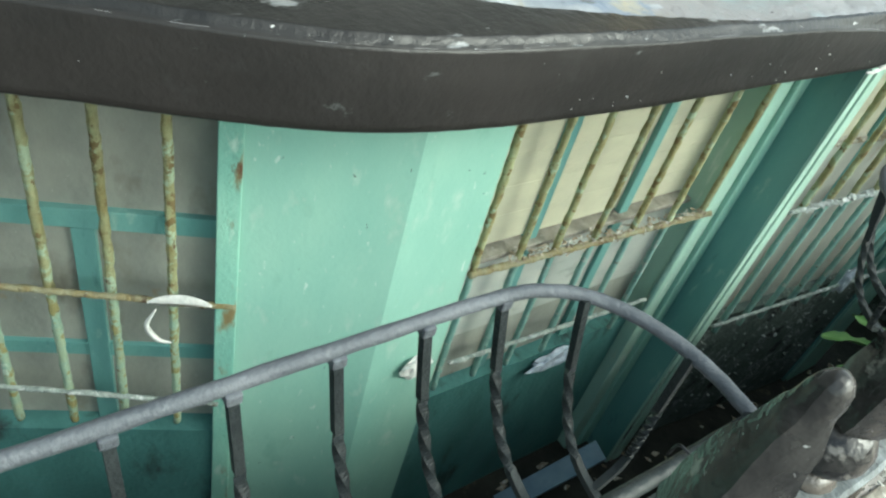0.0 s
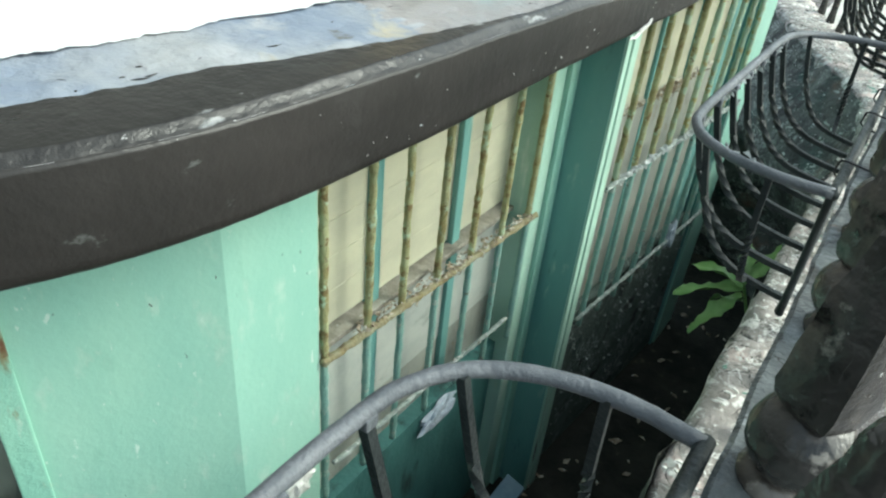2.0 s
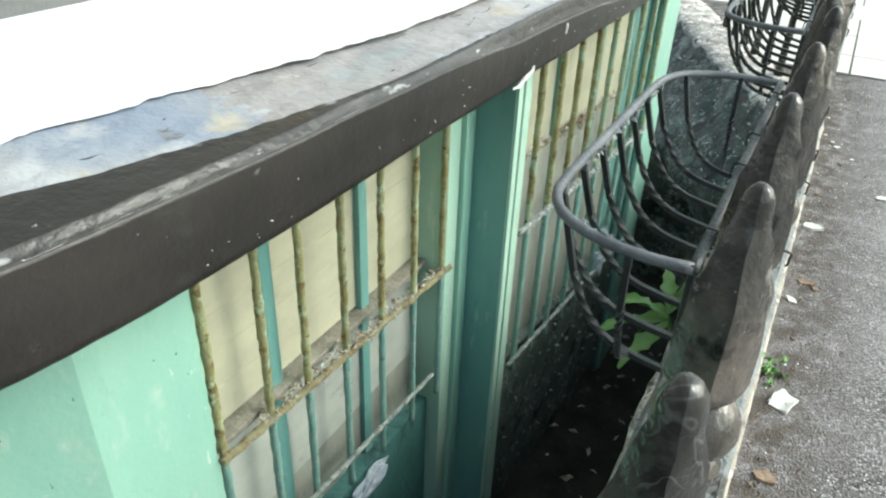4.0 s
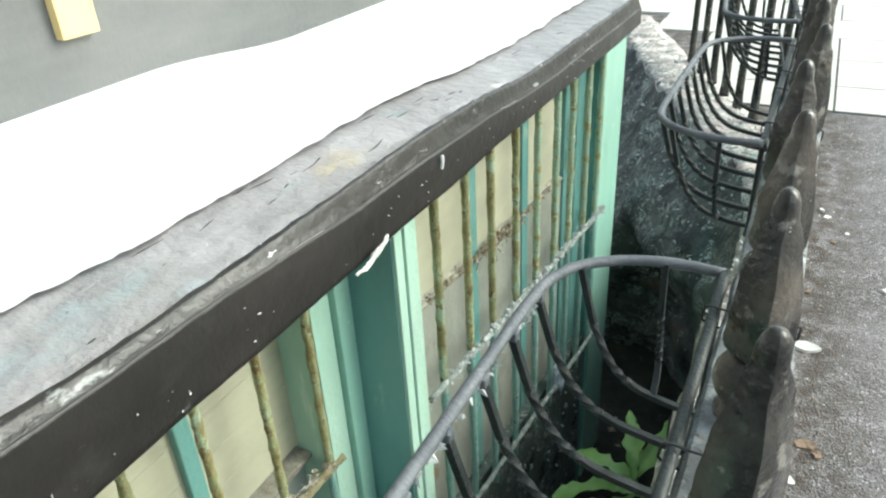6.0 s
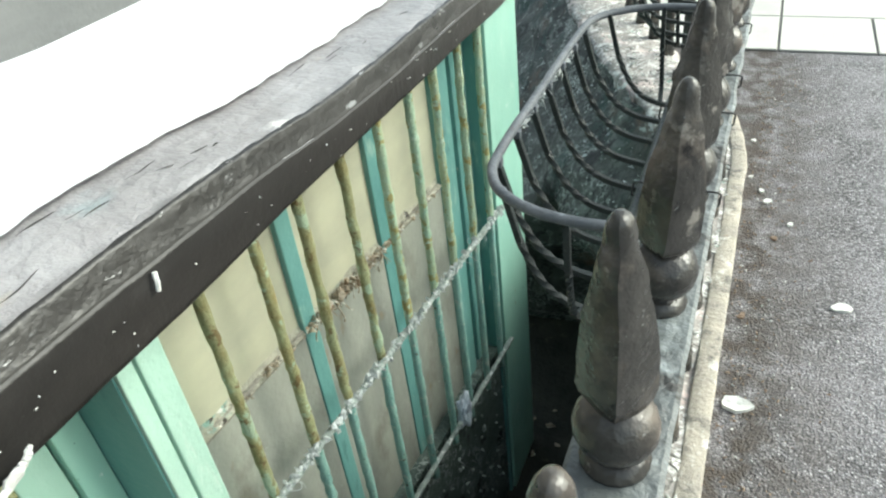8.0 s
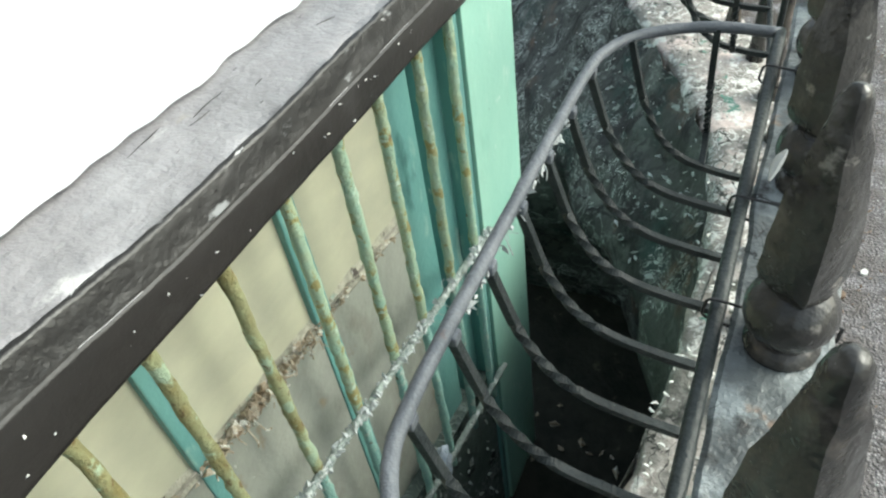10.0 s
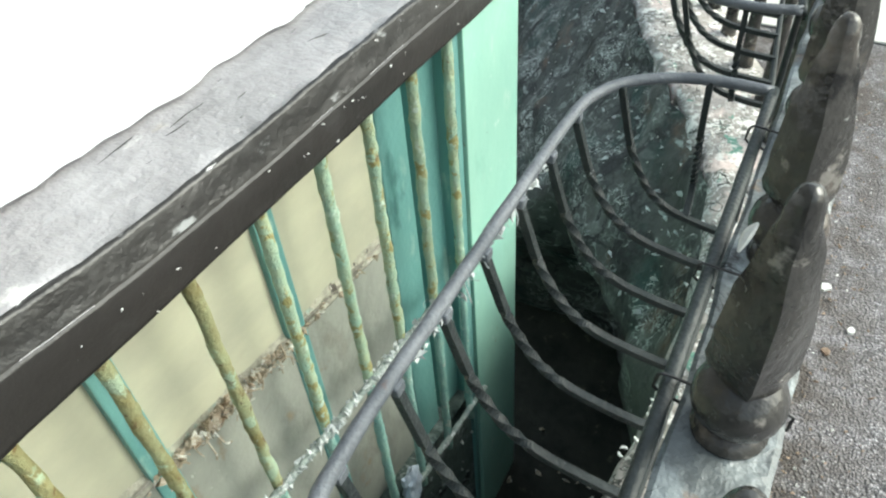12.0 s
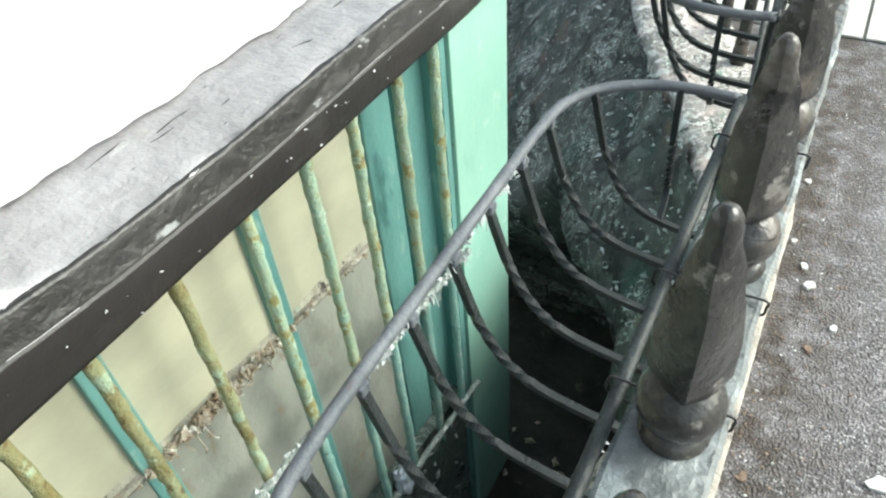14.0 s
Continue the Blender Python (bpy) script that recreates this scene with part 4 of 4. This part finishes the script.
for _ in range(100):
    i = r.randrange(150, len(path) - 30)
    u = min(max(r.choice((r.uniform(0.05, 0.2), r.gauss(0.13, 0.03))), 0.045), 0.24)
    if path[i].y < 1.5 and u < 0.15:
        continue
    steps, sway, drift = r.randrange(2, 7), r.uniform(-0.004, 0.004), r.gauss(0, 0.0022)
    pts = [on_top(min(i + k, len(path) - 2), u + drift * k + sway * math.sin(k * 1.1)) for k in range(steps)]
    if len(pts) > 1:
        sweep(bm, smooth_path(pts, 3), lambda f: 0.0003 + 0.0011 * math.sin(math.pi * f), 5)
tagged(mesh("lifted_paint", bm, CHIPPED, smooth=True), "fine wrinkles in the fascia top paint, blackened to give their shade", "flaking paint", kind="stuff")
# peeled paint under the fascia
bm = bmesh.new()
r = random.Random(19)
rows = []
peel = smooth_path([(-0.700, 2.06, 0.700), (-0.696, 2.085, 0.703), (-0.692, 2.115, 0.712), (-0.684, 2.145, 0.732), (-0.680, 2.157, 0.746)], 8)
for i, p in enumerate(peel):
    f = i / (len(peel) - 1)
    w = 0.0028 + 0.0062 * math.sin(math.pi * f) ** 0.7 * (1 + 0.9 * noise.noise(Vector((i * 0.55, 1, 4))))
    rows.append([p + Vector((0.35 * w * math.sin(a), -w * 0.45 * math.cos(a), w * 0.9 * math.cos(a) * 0.8)) * (1 + 0.6 * noise.noise(p * 140 + Vector((a, 0, 0)))) + 0.004 * noise.noise_vector(p * 60) for a in [radians(-40 + 52 * k) for k in range(6)]])
strip(bm, rows)
strip(bm, [[q + Vector((-0.0012, 0, 0.0004)) for q in row] for row in rows])
mesh("paint_flake", bm, PAPER, fascia, "ragged curl of peeled white paint")
bm = sweep(bmesh.new(), [(-0.694, 2.42, 0.775), (-0.692, 2.422, 0.790), (-0.694, 2.425, 0.805)], 0.004, 6)
mesh("paint_flake", bm, PAPER, fascia)
# splinter on a finial ball
bm = sweep(bmesh.new(), smooth_path([(-0.040, 3.195, 0.858), (-0.036, 3.203, 0.878), (-0.030, 3.207, 0.892)], 4), lambda f: 0.0015 + 0.004 * math.sin(math.pi * f), 6)
mesh("paint_chip", bm, PAPER, railing, "white splinter on a ball")
# board and rubbish at the bottom of the well
bm = box((-0.05, -0.16, -0.008), (0.05, 0.5, 0.008), 0.003)
bl = mesh("board", bm, BLUEBOARD)
bl.matrix_world = pose(-0.86, 1.75, -1.60, 35, 0, -12)
tagged(bl, "blue grey board leaning in the lightwell", "board")
bm = bmesh.new()
flakes(bm, [(r.uniform(-0.95, -0.2), r.uniform(0.2, 4.4), -1.612) for _ in range(110)], 0.035, r, 0.4)
tagged(mesh("rubbish", bm, STRAW), "dead leaves and rubbish on the lightwell floor", "rubbish", kind="stuff")
bm = bmesh.new()
flakes(bm, [(-0.735 - 0.085 * (3.79 - y) + r.uniform(0, 0.004), y, r.uniform(-1.5, -0.62)) for y in [r.uniform(2.5, 3.84) for _ in range(150)]], 0.014, r, 0.5)
tagged(mesh("paint_flakes", bm, PALEBAR), "curling pale paint flakes on the black plinth", "paint flakes", kind="stuff")
bm = bmesh.new()
spots = []
for _ in range(70):
    f = r.random()
    k = r.randrange(3, len(INNER) - 3)
    a, b = INNER[k], INNER[k + 1]
    z = -r.random() ** 1.3 * 0.45
    lean = min(max((a[1] + (b[1] - a[1]) * f - 3.6) / 1.2, 0), 1) * 0.75
    spots.append((a[0] + (b[0] - a[0]) * f + lean * z * 0.88 - 0.01, a[1] + (b[1] - a[1]) * f + lean * z * 0.47 - 0.005, z))
flakes(bm, spots, 0.016, r, 0.7)
tagged(mesh("paint_flakes", bm, FLUFF), "pale flakes and lichen on the mossy wall", "paint flakes", kind="stuff")

bm = bmesh.new()
for _ in range(650):
    y = r.uniform(0.6, 6.2)
    k = int((y + 3.0) / 10.6 * 260)
    a, b, f = inner[k], outer[k], r.uniform(0.04, 0.8)
    c = jitter(jitter((a[0] + (b[0] - a[0]) * f, y, 0.033), 0.016, 9), 0.006, 40)
    w, size = r.uniform(0, 6.3), r.uniform(0.005, 0.017)
    arc = [c + Vector((size * math.cos(w + g), size * math.sin(w + g), 0.25 * size * math.sin(g))) for g in (0, 0.5, 1.1, 1.7)]
    sweep(bm, arc, lambda f: 0.0008 + 0.0030 * math.sin(math.pi * f), 4)
tagged(mesh("paint_flakes", bm, PAPER), "white curls of paint shed on the concrete coping", "paint flakes", kind="stuff")

# ---- litter on the asphalt ----
def scrap(name, at, size, material, label, category, turn, seed):
    bm = bmesh.new()
    q = random.Random(seed)
    ring = [(size * (0.6 + 0.5 * q.random()) * math.cos(a), size * (0.4 + 0.4 * q.random()) * math.sin(a)) for a in [k * math.pi / 4 for k in range(8)]]
    top = [bm.verts.new((x, y, 0.004 + 0.25 * size * q.random())) for x, y in ring]
    low = [bm.verts.new((x, y, 0.001)) for x, y in ring]
    mid = bm.verts.new((0, 0, 0.006))
    for k in range(8):
        j = (k + 1) % 8
        bm.faces.new((top[k], top[j], mid))
        bm.faces.new((low[k], low[j], top[j], top[k]))
    bm.faces.new(low[::-1])
    ob = mesh(name, bm, material)
    ob.location, ob.rotation_euler = (at[0], at[1], 0.0), (0, 0, turn)
    return tagged(ob, label, category)


for k, (x, y, sz) in enumerate(((0.142, 3.165, 0.040), (0.168, 2.05, 0.055), (0.13, 2.587, 0.022), (0.172, 4.115, 0.022), (0.15, 4.18, 0.016), (0.383, 3.60, 0.03), (0.245, 3.99, 0.014), (0.105, 4.55, 0.016), (0.11, 4.27, 0.012))):
    scrap("paper_scrap", (x, y), sz, PAPER, "white torn scrap lying on the asphalt by the kerb", "scrap", k * 1.3, k)
for k, (x, y, sz) in enumerate(((0.165, 2.726, 0.028), (0.19, 2.70, 0.018), (0.13, 3.5, 0.016), (0.16, 1.75, 0.03), (0.20, 3.9, 0.014))):
    scrap("dry_leaf", (x, y), sz, DRYLEAF, "curled brown dry leaf on the asphalt", "leaf", k * 2.1, 30 + k)
bm = bmesh.new()
flakes(bm, [(0.10 + abs(r.gauss(0, 0.10)), r.uniform(0.3, 5.3), 0.004) for _ in range(900)], 0.006, r, 0.5)
tagged(mesh("litter", bm, DRYLEAF), "brown leaf crumbs along the kerb", "litter", kind="stuff")
bm = bmesh.new()
flakes(bm, [(0.10 + abs(r.gauss(0, 0.3)), r.uniform(0.3, 5.3), 0.004) for _ in range(420)], 0.005, r, 0.7)
tagged(mesh("grit", bm, PAPER), "pale grit scattered over the asphalt", "grit", kind="stuff")
weed = thing("kerb_weed", "small green weed sprouting beside the kerb", "plant", at=(0.115, 2.17, 0.0))
for k in range(9):
    ob = part("leaf", leaf_mesh(r.uniform(0.03, 0.06), 0.008, 2, 0.3, 40 + k), LEAF, weed, smooth=True)
    ob.location, ob.rotation_euler = (r.uniform(-0.015, 0.02), r.uniform(-0.05, 0.05), 0.004), (0, radians(-r.uniform(15, 60)), r.uniform(0, 6.3))

# ---- paving beyond the asphalt ----
bm = box((outer_x(5.5) - 0.0, 5.49, -0.05), (6.0, 12.0, 0.004))
pavement = tagged(mesh("pavement", bm, JOINT), "pale stone slab paving beyond the asphalt", "pavement", kind="structure")
slab_data = {}


def slab(x, y, w, d):
    key = (round(w, 2), round(d, 2))
    if key not in slab_data:
        b = box((0, 0, -0.03), (w - 0.012, d - 0.012, 0.012), 0.004)
        me = bpy.data.meshes.new("slab")
        bmesh.ops.recalc_face_normals(b, faces=b.faces)
        b.to_mesh(me)
        b.free()
        me.materials.append(SLAB)
        slab_data[key] = me
    ob = new("slab", slab_data[key])
    ob.parent = pavement
    ob.location = (x, y, 0.0)


for row, (y, d) in enumerate(((5.49, 0.48), (5.97, 0.62), (6.59, 0.62), (7.21, 0.62), (7.83, 0.62), (8.45, 0.62), (9.07, 0.62), (9.69, 0.62), (10.31, 0.62))):
    for k in range(-7, 8):
        x = 0.165 + k * (0.42 if row == 0 else 0.9) + (0.0 if row < 3 else 0.45 * (row % 2))
        w = 0.42 if row == 0 else 0.9
        if x + w * 0.2 > outer_x(min(y + d, 7.7)) - 0.06 or y > 7.6:
            slab(x, y, w, d)
